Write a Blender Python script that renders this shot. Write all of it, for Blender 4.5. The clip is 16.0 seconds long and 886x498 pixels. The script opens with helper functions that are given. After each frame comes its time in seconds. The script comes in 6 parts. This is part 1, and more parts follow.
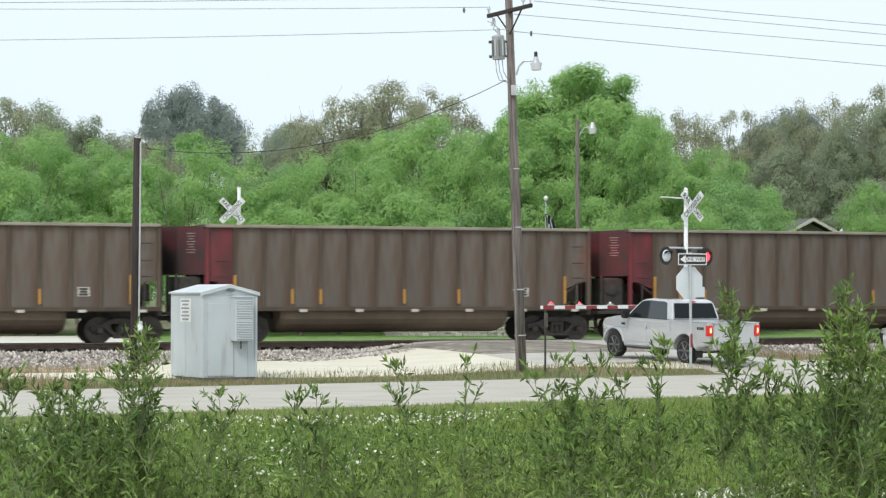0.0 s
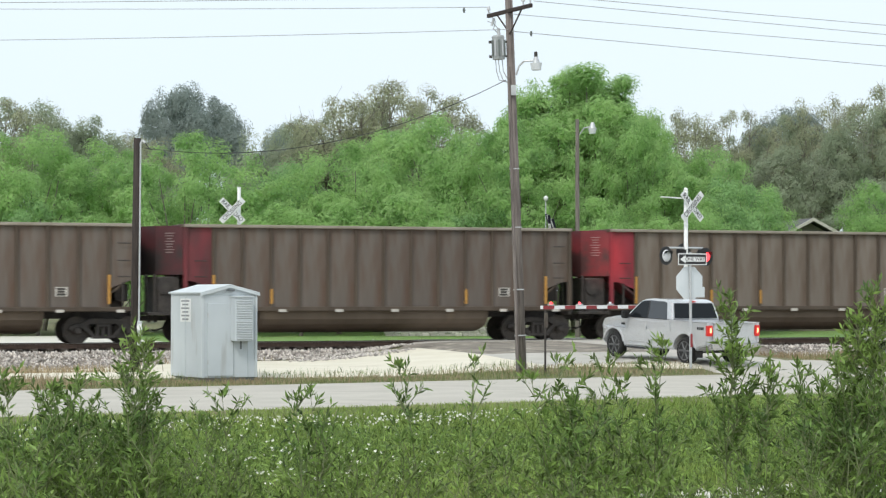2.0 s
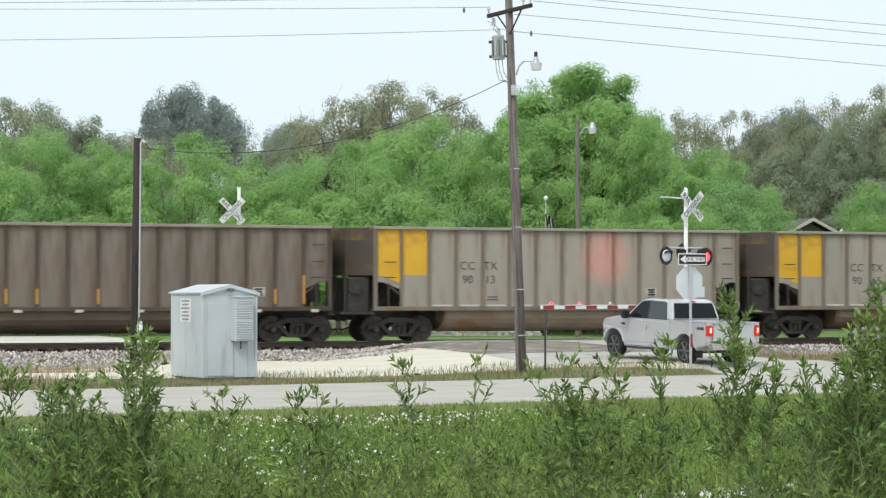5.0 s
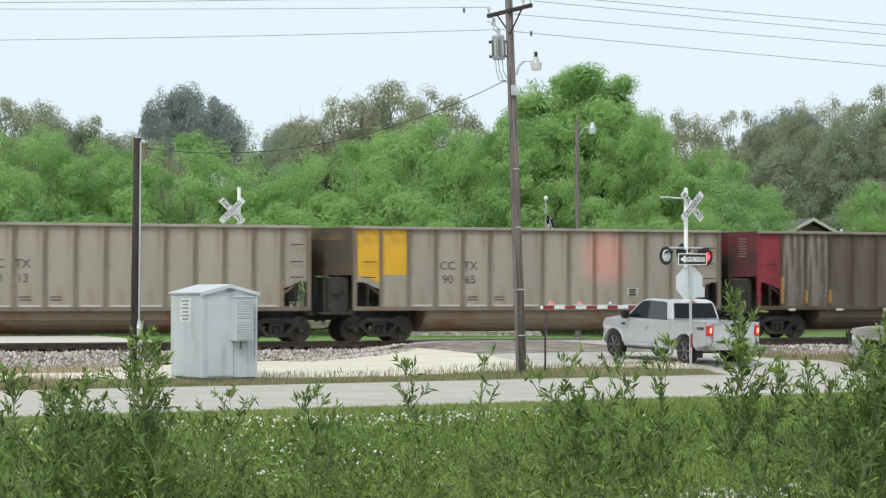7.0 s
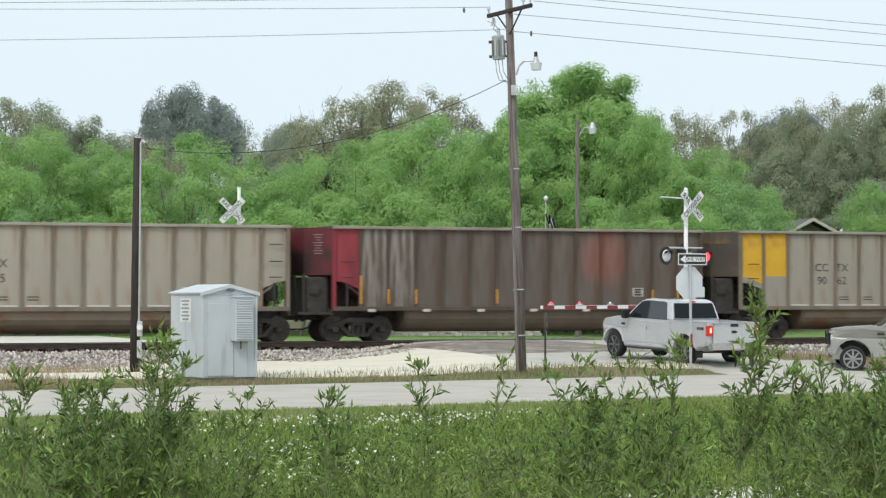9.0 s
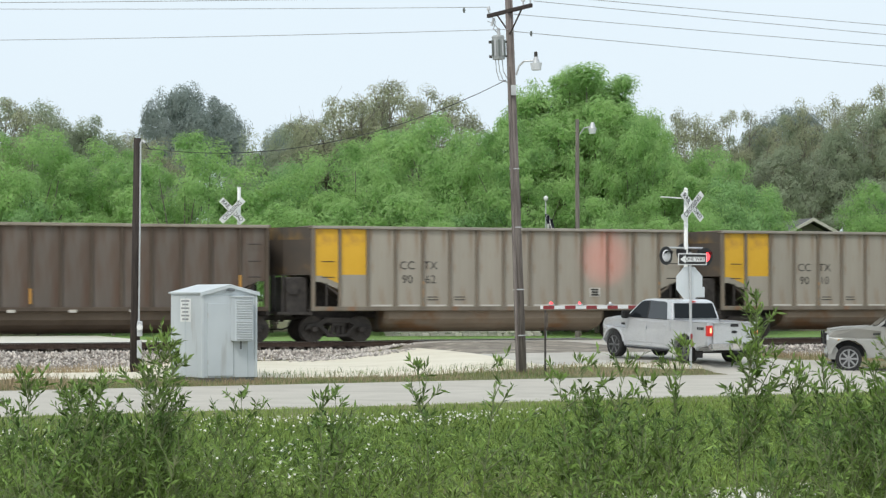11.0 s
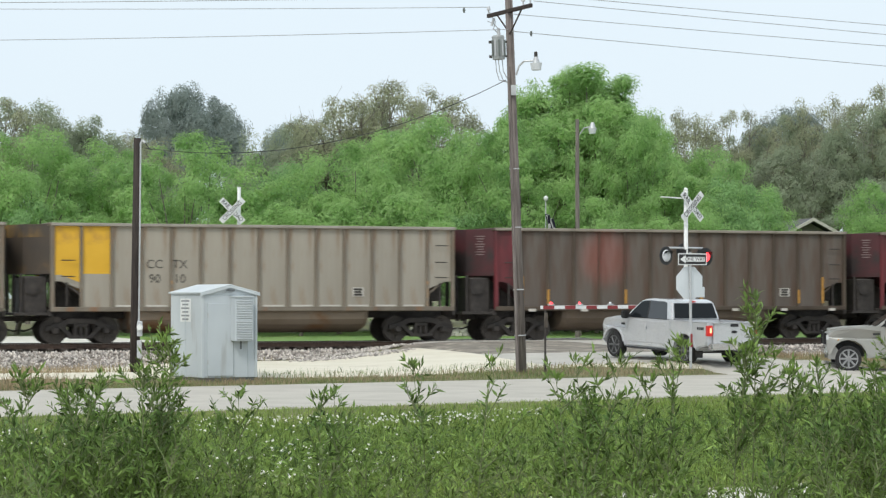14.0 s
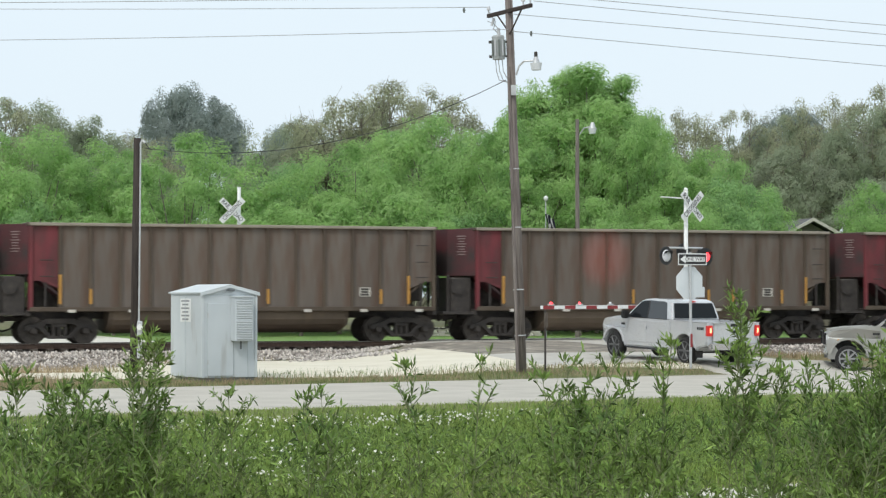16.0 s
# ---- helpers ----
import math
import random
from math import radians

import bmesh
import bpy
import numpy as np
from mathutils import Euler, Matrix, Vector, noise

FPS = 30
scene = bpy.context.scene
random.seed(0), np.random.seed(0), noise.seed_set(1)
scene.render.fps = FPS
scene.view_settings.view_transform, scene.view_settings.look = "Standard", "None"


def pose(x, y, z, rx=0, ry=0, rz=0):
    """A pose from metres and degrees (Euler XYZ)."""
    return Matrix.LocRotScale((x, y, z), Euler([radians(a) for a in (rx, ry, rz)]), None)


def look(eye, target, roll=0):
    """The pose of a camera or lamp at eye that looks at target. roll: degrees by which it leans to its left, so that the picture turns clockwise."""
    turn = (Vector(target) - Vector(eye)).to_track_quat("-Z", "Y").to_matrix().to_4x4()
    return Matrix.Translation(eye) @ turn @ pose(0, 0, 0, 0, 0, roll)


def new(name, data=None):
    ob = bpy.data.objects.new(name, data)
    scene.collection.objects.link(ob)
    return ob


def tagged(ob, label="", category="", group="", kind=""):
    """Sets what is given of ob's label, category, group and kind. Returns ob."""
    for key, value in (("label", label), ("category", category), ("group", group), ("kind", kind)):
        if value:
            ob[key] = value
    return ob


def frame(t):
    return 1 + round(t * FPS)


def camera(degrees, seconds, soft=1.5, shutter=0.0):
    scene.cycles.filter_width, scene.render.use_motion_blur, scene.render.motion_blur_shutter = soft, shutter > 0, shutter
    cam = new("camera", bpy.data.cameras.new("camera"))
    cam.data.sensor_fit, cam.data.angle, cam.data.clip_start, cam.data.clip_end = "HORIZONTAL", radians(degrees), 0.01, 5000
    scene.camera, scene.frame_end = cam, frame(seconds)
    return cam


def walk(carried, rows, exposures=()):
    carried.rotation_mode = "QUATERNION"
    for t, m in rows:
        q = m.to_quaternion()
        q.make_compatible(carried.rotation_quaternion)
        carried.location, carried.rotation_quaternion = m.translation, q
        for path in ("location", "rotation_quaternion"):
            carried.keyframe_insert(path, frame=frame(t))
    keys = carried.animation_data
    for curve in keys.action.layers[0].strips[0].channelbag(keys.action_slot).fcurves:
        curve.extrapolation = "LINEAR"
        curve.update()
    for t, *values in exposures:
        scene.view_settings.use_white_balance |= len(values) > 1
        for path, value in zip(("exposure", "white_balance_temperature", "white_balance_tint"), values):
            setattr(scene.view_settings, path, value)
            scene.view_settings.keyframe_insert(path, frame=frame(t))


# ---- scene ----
cam = camera(23.32, 16.0, soft=1.3, shutter=0.34)
EYE = pose(0, 0, 1.93, 91.281, 0, 0)
walk(cam, [(0.0, EYE), (16.0, EYE)], exposures=((0.0, 0.11), (4.2, 0.12), (6.3, 0.0), (16.0, 0.0)))

# ---- light: bright overcast sky, weak wide sun ----
world = bpy.data.worlds.new("overcast_sky")
scene.world = world
world.use_nodes = True
wn, wl = world.node_tree.nodes, world.node_tree.links
sky = wn.new("ShaderNodeTexSky")
sky.sky_type, sky.sun_disc = "NISHITA", False
sky.sun_elevation, sky.sun_rotation = radians(49), radians(200)
sky.dust_density, sky.air_density = 4.0, 1.0
thin = wn.new("ShaderNodeMix")
thin.data_type = "RGBA"
thin.inputs[0].default_value = 0.93
gain = wn.new("ShaderNodeVectorMath")
gain.operation = "SCALE"
gain.inputs[3].default_value = 0.10
cloud_pos = wn.new("ShaderNodeTexCoord")
cloud = wn.new("ShaderNodeTexNoise")
cloud.inputs["Scale"].default_value, cloud.inputs["Detail"].default_value = 2.2, 3
cloud_col = wn.new("ShaderNodeValToRGB")
cloud_col.color_ramp.elements[0].position, cloud_col.color_ramp.elements[1].position = 0.3, 0.75
cloud_col.color_ramp.elements[0].color = (0.745, 0.855, 0.935, 1)
cloud_col.color_ramp.elements[1].color = (0.81, 0.90, 0.962, 1)
wl.new(cloud_pos.outputs["Generated"], cloud.inputs["Vector"])
wl.new(cloud.outputs["Fac"], cloud_col.inputs[0])
wl.new(sky.outputs[0], gain.inputs[0])
wl.new(gain.outputs[0], thin.inputs[6])
wl.new(cloud_col.outputs[0], thin.inputs[7])
wl.new(thin.outputs[2], wn["Background"].inputs[0])
wn["Background"].inputs[1].default_value = 1.10

sun_data = bpy.data.lights.new("sun", "SUN")
sun_data.energy, sun_data.angle, sun_data.color = 1.6, radians(18), (1.0, 0.96, 0.9)
sun = new("sun", sun_data)
sun.matrix_world = look((-15, -37, 46), (0, 0, 0))

scene.view_settings.exposure = 0.0


# ---- materials ----
def surf(name, c1, c2, scale=6.0, rough=0.7, metal=0.0, bump=0.15, fine=60.0, stretch=(1, 1, 1),
         c3=None, c3_at=0.62, c3_scale=1.5, c3_stretch=None, island=0.0, spec=0.5, coat=0.0, trans=0.0, coords="Object", per_object=0.0):
    """Two-scale surface: colours c1/c2 by a broad noise, patches of c3, fine grain in the relief."""
    m = bpy.data.materials.new(name)
    m.use_nodes = True
    n, l = m.node_tree.nodes, m.node_tree.links
    b = n["Principled BSDF"]
    co = n.new("ShaderNodeTexCoord")
    mp = n.new("ShaderNodeMapping")
    mp.inputs["Scale"].default_value = stretch
    l.new(co.outputs[coords], mp.inputs["Vector"])
    a = n.new("ShaderNodeTexNoise")
    a.inputs["Scale"].default_value, a.inputs["Detail"].default_value = scale, 6
    l.new(mp.outputs[0], a.inputs["Vector"])
    r = n.new("ShaderNodeMapRange")
    r.inputs[1].default_value, r.inputs[2].default_value = 0.32, 0.68
    l.new(a.outputs["Fac"], r.inputs[0])
    mix = n.new("ShaderNodeMix")
    mix.data_type = "RGBA"
    mix.inputs[6].default_value, mix.inputs[7].default_value = (*c1, 1), (*c2, 1)
    l.new(r.outputs[0], mix.inputs[0])
    out = mix.outputs[2]
    f = n.new("ShaderNodeTexNoise")
    f.inputs["Scale"].default_value, f.inputs["Detail"].default_value = fine, 3
    l.new(mp.outputs[0], f.inputs["Vector"])
    if c3:
        mp3 = n.new("ShaderNodeMapping")
        mp3.inputs["Scale"].default_value = c3_stretch or stretch
        l.new(co.outputs[coords], mp3.inputs["Vector"])
        g = n.new("ShaderNodeTexNoise")
        g.inputs["Scale"].default_value, g.inputs["Detail"].default_value = c3_scale, 8
        l.new(mp3.outputs[0], g.inputs["Vector"])
        r3 = n.new("ShaderNodeMapRange")
        r3.inputs[1].default_value, r3.inputs[2].default_value = c3_at, c3_at + 0.12
        l.new(g.outputs["Fac"], r3.inputs[0])
        m3 = n.new("ShaderNodeMix")
        m3.data_type = "RGBA"
        m3.inputs[7].default_value = (*c3, 1)
        l.new(r3.outputs[0], m3.inputs[0])
        l.new(out, m3.inputs[6])
        out = m3.outputs[2]
    if island or per_object:
        geo = n.new("ShaderNodeNewGeometry" if island else "ShaderNodeObjectInfo")
        hs = n.new("ShaderNodeHueSaturation")
        v = n.new("ShaderNodeMapRange")
        amt = island or per_object
        v.inputs[3].default_value, v.inputs[4].default_value = 1 - amt, 1 + amt
        l.new(geo.outputs["Random Per Island" if island else "Random"], v.inputs[0])
        l.new(v.outputs[0], hs.inputs["Value"])
        l.new(out, hs.inputs["Color"])
        out = hs.outputs[0]
    l.new(out, b.inputs["Base Color"])
    rr = n.new("ShaderNodeMapRange")
    rr.inputs[3].default_value, rr.inputs[4].default_value = max(rough - 0.12, 0.02), min(rough + 0.12, 1)
    l.new(f.outputs["Fac"], rr.inputs[0])
    l.new(rr.outputs[0], b.inputs["Roughness"])
    b.inputs["Metallic"].default_value = metal
    b.inputs["Specular IOR Level"].default_value = spec
    b.inputs["Coat Weight"].default_value = coat
    if bump:
        bp = n.new("ShaderNodeBump")
        bp.inputs["Strength"].default_value, bp.inputs["Distance"].default_value = bump, 0.02
        l.new(f.outputs["Fac"], bp.inputs["Height"])
        l.new(bp.outputs[0], b.inputs["Normal"])
    if trans:
        t = n.new("ShaderNodeBsdfTranslucent")
        ms = n.new("ShaderNodeMixShader")
        ms.inputs[0].default_value = trans
        l.new(out, t.inputs["Color"])
        l.new(b.outputs[0], ms.inputs[1])
        l.new(t.outputs[0], ms.inputs[2])
        l.new(ms.outputs[0], n["Material Output"].inputs[0])
    return m


def glow(name, color, strength):
    m = bpy.data.materials.new(name)
    m.use_nodes = True
    b = m.node_tree.nodes["Principled BSDF"]
    b.inputs["Base Color"].default_value = (color[0] * 0.3, color[1] * 0.3, color[2] * 0.3, 1)
    b.inputs["Emission Color"].default_value = (*color, 1)
    b.inputs["Emission Strength"].default_value = strength
    return m


def glassy(name, tint, ior=1.3, spec=0.35):
    m = bpy.data.materials.new(name)
    m.use_nodes = True
    b = m.node_tree.nodes["Principled BSDF"]
    b.inputs["Base Color"].default_value = (*tint, 1)
    b.inputs["Roughness"].default_value = 0.04
    b.inputs["Transmission Weight"].default_value = 0.08
    b.inputs["Specular IOR Level"].default_value = spec
    b.inputs["IOR"].default_value = ior
    return m


MAT = {
    "verge": surf("verge_soil", (0.10, 0.13, 0.04), (0.20, 0.17, 0.09), 0.8, 0.95, c3=(0.30, 0.26, 0.17), c3_scale=0.25, fine=30, bump=0.6),
    "highway": surf("pale_asphalt", (0.435, 0.405, 0.35), (0.505, 0.47, 0.41), 0.9, 0.9, c3=(0.365, 0.335, 0.285), c3_scale=0.5, c3_stretch=(0.4, 2.2, 1), fine=120, bump=0.25),
    "caliche": surf("crushed_limestone", (0.66, 0.605, 0.48), (0.74, 0.69, 0.57), 0.7, 0.95, c3=(0.54, 0.48, 0.37), c3_scale=0.35, c3_at=0.6, fine=70, bump=0.5),
    "side_road": surf("worn_concrete_road", (0.45, 0.425, 0.375), (0.53, 0.50, 0.445), 0.8, 0.9, c3=(0.34, 0.315, 0.275), c3_scale=0.5, fine=90, bump=0.3),
    "asphalt_patch": surf("broken_asphalt", (0.14, 0.122, 0.10), (0.29, 0.255, 0.21), 1.1, 0.9, c3=(0.42, 0.375, 0.30), c3_scale=1.6, c3_at=0.55, fine=80, bump=0.5),
    "far_lot": surf("far_gravel_lot", (0.58, 0.55, 0.48), (0.66, 0.63, 0.56), 0.3, 0.95, fine=30, bump=0.2),
    "ballast_bed": surf("ballast_dust", (0.22, 0.19, 0.16), (0.32, 0.28, 0.24), 2.0, 0.95, fine=60, bump=0.6),
    "ballast": surf("ballast_stone", (0.38, 0.345, 0.31), (0.57, 0.52, 0.47), 4.0, 0.9, c3=(0.20, 0.175, 0.155), c3_scale=1.1, c3_at=0.6, fine=60, bump=0.3, island=0.5),
    "rail": surf("rusted_rail_steel", (0.07, 0.045, 0.035), (0.12, 0.08, 0.06), 9, 0.6, 0.5, fine=80),
    "rail_head": surf("polished_rail_head", (0.35, 0.34, 0.33), (0.45, 0.44, 0.42), 4, 0.3, 0.9, bump=0.05),
    "lip_brown": surf("dusty_brown_top_rail", (0.22, 0.19, 0.15), (0.30, 0.265, 0.22), 1.5, 0.7, stretch=(1, 1, 1), c3=(0.12, 0.095, 0.07), c3_scale=0.6, fine=40),
    "lip_grey": surf("dusty_grey_top_rail", (0.25, 0.225, 0.19), (0.33, 0.30, 0.26), 1.5, 0.7, c3=(0.13, 0.11, 0.09), c3_scale=0.6, fine=40),
    "tie": surf("weathered_sleeper_wood", (0.05, 0.04, 0.033), (0.10, 0.085, 0.07), 5, 0.9, stretch=(6, 1, 1), fine=50, bump=0.5, per_object=0.3),
    "brown_side": surf("brown_railcar_steel", (0.094, 0.077, 0.064), (0.145, 0.122, 0.104), 1.3, 0.8, stretch=(1.2, 1, 0.14), c3=(0.105, 0.066, 0.046), c3_scale=0.8, c3_at=0.57, c3_stretch=(1.8, 1, 0.25), fine=40, bump=0.12, per_object=0.07),
    "brown_rib": surf("brown_railcar_rib", (0.062, 0.045, 0.032), (0.10, 0.076, 0.055), 2, 0.8, stretch=(1, 1, 0.2), fine=40, per_object=0.1),
    "grey_side": surf("grey_railcar_paint", (0.280, 0.250, 0.203), (0.360, 0.328, 0.273), 1.3, 0.7, stretch=(1.2, 1, 0.14), c3=(0.26, 0.165, 0.095), c3_scale=1.0, c3_at=0.58, c3_stretch=(2.2, 1, 0.35), fine=40, bump=0.1, per_object=0.07),
    "grey_rib": surf("grey_railcar_rib", (0.135, 0.112, 0.085), (0.21, 0.18, 0.14), 2, 0.75, stretch=(1, 1, 0.2), c3=(0.23, 0.12, 0.06), c3_scale=1.5, c3_at=0.58, fine=40),
    "brown_faded": surf("faded_brown_railcar_steel", (0.150, 0.124, 0.100), (0.205, 0.173, 0.144), 1.3, 0.8, stretch=(1.2, 1, 0.14), c3=(0.13, 0.092, 0.066), c3_scale=0.8, c3_at=0.57, c3_stretch=(1.8, 1, 0.25), fine=40, bump=0.12, per_object=0.06),
    "red_dull": surf("sooty_red_paint", (0.125, 0.02, 0.027), (0.17, 0.03, 0.036), 1.5, 0.65, stretch=(1, 1, 0.3), c3=(0.07, 0.026, 0.026), c3_scale=1.1, c3_at=0.5, fine=40),
    "red_dark": surf("dark_red_end_paint", (0.062, 0.020, 0.022), (0.092, 0.023, 0.027), 1.2, 0.7, c3=(0.036, 0.026, 0.025), c3_scale=0.7, c3_at=0.47, fine=40),
    "pale_panel": surf("scraped_pale_panel", (0.24, 0.21, 0.185), (0.31, 0.28, 0.25), 1.4, 0.75, stretch=(2, 1, 0.3), c3=(0.11, 0.086, 0.066), c3_scale=1.2, c3_at=0.45, c3_stretch=(3, 1, 0.3), fine=40),
    "red_end": surf("faded_red_paint", (0.20, 0.022, 0.034), (0.27, 0.035, 0.048), 1.5, 0.65, stretch=(1, 1, 0.3), c3=(0.11, 0.028, 0.03), c3_scale=1.1, c3_at=0.55, fine=40, per_object=0.2),
    "red_face": surf("darker_red_end_paint", (0.115, 0.018, 0.022), (0.155, 0.026, 0.03), 1.2, 0.65, c3=(0.045, 0.026, 0.025), c3_scale=0.7, c3_at=0.46, fine=40, per_object=0.2),
    "yellow_end": surf("yellow_end_paint", (0.66, 0.37, 0.02), (0.72, 0.42, 0.035), 1.3, 0.55, c3=(0.42, 0.22, 0.05), c3_scale=0.9, c3_at=0.58, fine=40),
    "yellow_face": surf("dark_yellow_end_paint", (0.056, 0.047, 0.040), (0.085, 0.064, 0.046), 0.8, 0.7, c3=(0.13, 0.086, 0.045), c3_scale=0.8, c3_at=0.56, fine=40),
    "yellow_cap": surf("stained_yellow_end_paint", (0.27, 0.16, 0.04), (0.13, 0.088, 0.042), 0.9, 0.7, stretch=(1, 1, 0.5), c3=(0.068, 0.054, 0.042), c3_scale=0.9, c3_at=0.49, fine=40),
    "tub": surf("dusty_brown_tub", (0.105, 0.078, 0.056), (0.135, 0.103, 0.076), 1.0, 0.8, stretch=(1, 1, 0.6), c3=(0.15, 0.11, 0.075), c3_scale=0.9, c3_at=0.57, fine=40, per_object=0.1),
    "grey_tub": surf("rust_stained_tub", (0.20, 0.155, 0.11), (0.25, 0.20, 0.15), 1.0, 0.8, c3=(0.21, 0.115, 0.055), c3_scale=0.7, c3_at=0.52, fine=40),
    "under": surf("grimy_running_gear", (0.034, 0.029, 0.027), (0.064, 0.055, 0.048), 5, 0.7, 0.2, fine=60),
    "wheel": surf("dusty_wheel_steel", (0.058, 0.049, 0.043), (0.092, 0.079, 0.068), 6, 0.6, 0.4, fine=60),
    "coal": surf("coal_lumps", (0.012, 0.012, 0.013), (0.03, 0.03, 0.03), 8, 0.5, fine=25, bump=1.0),
    "reflector_orange": surf("faded_orange_reflector", (0.40, 0.19, 0.035), (0.48, 0.25, 0.05), 5, 0.6, bump=0),
    "reflector_worn": surf("worn_orange_reflector", (0.33, 0.19, 0.09), (0.27, 0.21, 0.14), 6, 0.7, bump=0, c3=(0.20, 0.17, 0.13), c3_scale=4, c3_at=0.5),
    "reflector_white": surf("dusty_white_reflector", (0.48, 0.45, 0.40), (0.60, 0.57, 0.52), 5, 0.5, bump=0),
    "stencil": surf("black_stencil_paint", (0.04, 0.036, 0.03), (0.075, 0.068, 0.06), 8, 0.7, bump=0),
    "pale_mark": surf("worn_white_stencil", (0.22, 0.16, 0.15), (0.32, 0.25, 0.24), 8, 0.7, bump=0),
    "pole_wood": surf("weathered_pole_wood", (0.13, 0.108, 0.10), (0.26, 0.225, 0.205), 3, 0.9, stretch=(7, 7, 0.35), c3=(0.085, 0.068, 0.062), c3_scale=2.2, c3_at=0.55, fine=30, bump=0.6),
    "dark_wood": surf("creosoted_pole_wood", (0.024, 0.018, 0.016), (0.055, 0.042, 0.036), 3, 0.9, stretch=(6, 6, 0.4), fine=30, bump=0.5),
    "galv": surf("galvanised_steel", (0.46, 0.47, 0.48), (0.58, 0.59, 0.60), 4, 0.45, 0.35, bump=0.05),
    "tank_grey": surf("weathered_tank_grey", (0.30, 0.32, 0.32), (0.40, 0.42, 0.42), 4, 0.5, 0.1, bump=0.05),
    "tank_dark": surf("dark_tank_grey", (0.12, 0.14, 0.13), (0.18, 0.20, 0.19), 4, 0.6, bump=0.05),
    "shed": surf("grey_painted_sheet_steel", (0.50, 0.54, 0.56), (0.57, 0.61, 0.63), 0.9, 0.5, c3=(0.44, 0.46, 0.46), c3_scale=1.3, c3_at=0.6, c3_stretch=(2, 2, 0.4), fine=90, bump=0.04),
    "shed_roof": surf("grey_roof_steel", (0.54, 0.575, 0.59), (0.61, 0.645, 0.655), 1.2, 0.45, fine=90, bump=0.04),
    "shed_dark": surf("dark_steel_gap", (0.10, 0.11, 0.115), (0.15, 0.16, 0.165), 5, 0.6, bump=0),
    "grille_grey": surf("shaded_grille_steel", (0.30, 0.32, 0.33), (0.36, 0.38, 0.39), 5, 0.6, bump=0),
    "print_grey": surf("grey_notice_print", (0.20, 0.21, 0.22), (0.30, 0.31, 0.32), 5, 0.6, bump=0),
    "white": surf("white_enamel", (0.74, 0.74, 0.72), (0.80, 0.80, 0.78), 3, 0.45, bump=0.03),
    "sign_white": surf("white_sign_sheet", (0.72, 0.73, 0.72), (0.79, 0.80, 0.79), 3, 0.4, bump=0),
    "sign_back": surf("bare_aluminium_sign_back", (0.62, 0.66, 0.68), (0.70, 0.73, 0.75), 2, 0.5, 0.1, bump=0.02),
    "black": surf("black_enamel", (0.012, 0.012, 0.013), (0.025, 0.025, 0.026), 4, 0.45, bump=0.03),
    "red_stripe": surf("red_reflective_sheet", (0.22, 0.025, 0.03), (0.30, 0.04, 0.042), 6, 0.5, bump=0),
    "wire": surf("weathered_wire", (0.30, 0.31, 0.32), (0.40, 0.41, 0.42), 2, 0.6, 0.1, bump=0),
    "wire_dark": surf("black_service_cable", (0.03, 0.03, 0.032), (0.06, 0.06, 0.06), 2, 0.6, bump=0),
    "truck_white": surf("white_car_paint", (0.57, 0.58, 0.595), (0.62, 0.63, 0.645), 1.0, 0.30, 0.3, bump=0, coat=1.0),
    "truck_silver": surf("dusty_pewter_car_paint", (0.34, 0.335, 0.31), (0.40, 0.395, 0.37), 1.5, 0.38, 0.35, bump=0, coat=0.4),
    "suv_grey": surf("dark_grey_car_paint", (0.088, 0.096, 0.11), (0.11, 0.118, 0.134), 1.5, 0.25, 0.3, bump=0, coat=0.7),
    "trim_black": surf("black_plastic_trim", (0.012, 0.012, 0.013), (0.028, 0.028, 0.029), 6, 0.6, bump=0.05),
    "tyre": surf("tyre_rubber", (0.013, 0.013, 0.014), (0.03, 0.029, 0.028), 9, 0.85, bump=0.2),
    "alloy": surf("alloy_rim", (0.12, 0.122, 0.125), (0.19, 0.192, 0.195), 5, 0.4, 0.6, bump=0),
    "rim_bright": surf("bright_alloy_rim", (0.28, 0.28, 0.28), (0.36, 0.36, 0.36), 5, 0.38, 0.5, bump=0),
    "chrome": surf("chrome_trim", (0.6, 0.6, 0.61), (0.68, 0.68, 0.69), 5, 0.15, 0.9, bump=0),
    "glass": glassy("tinted_car_glass", (0.014, 0.017, 0.02)),
    "windscreen": glassy("sky_lit_windscreen", (0.03, 0.036, 0.038), 2.2, 0.6),
    "lens_clear": surf("clear_lamp_lens", (0.62, 0.64, 0.66), (0.72, 0.74, 0.76), 6, 0.15, bump=0),
    "tail_lit": glow("lit_tail_lamp", (1.0, 0.05, 0.04), 0.32),
    "tail_core": glow("lit_brake_bulb", (1.0, 0.36, 0.17), 3.4),
    "tail_dark": surf("red_tail_lens", (0.32, 0.02, 0.02), (0.42, 0.03, 0.03), 6, 0.25, bump=0),
    "lamp_red": glow("lit_red_signal_lens", (1.0, 0.04, 0.05), 4.0),
    "lens_red_off": surf("unlit_signal_lens", (0.66, 0.66, 0.68), (0.76, 0.76, 0.78), 6, 0.2, bump=0),
    "stone": surf("pale_wall_rubble", (0.44, 0.42, 0.37), (0.56, 0.54, 0.48), 3, 0.9, fine=40, bump=0.4, per_object=0.25),
    "roof": surf("dark_roof_shingle", (0.10, 0.10, 0.10), (0.15, 0.145, 0.14), 4, 0.9, fine=30, bump=0.4),
    "siding": surf("brown_house_siding", (0.17, 0.15, 0.12), (0.22, 0.19, 0.16), 3, 0.8),
    "bark": surf("tree_bark", (0.16, 0.14, 0.115), (0.25, 0.22, 0.185), 6, 0.95, stretch=(3, 3, 0.6), fine=30, bump=0.7),
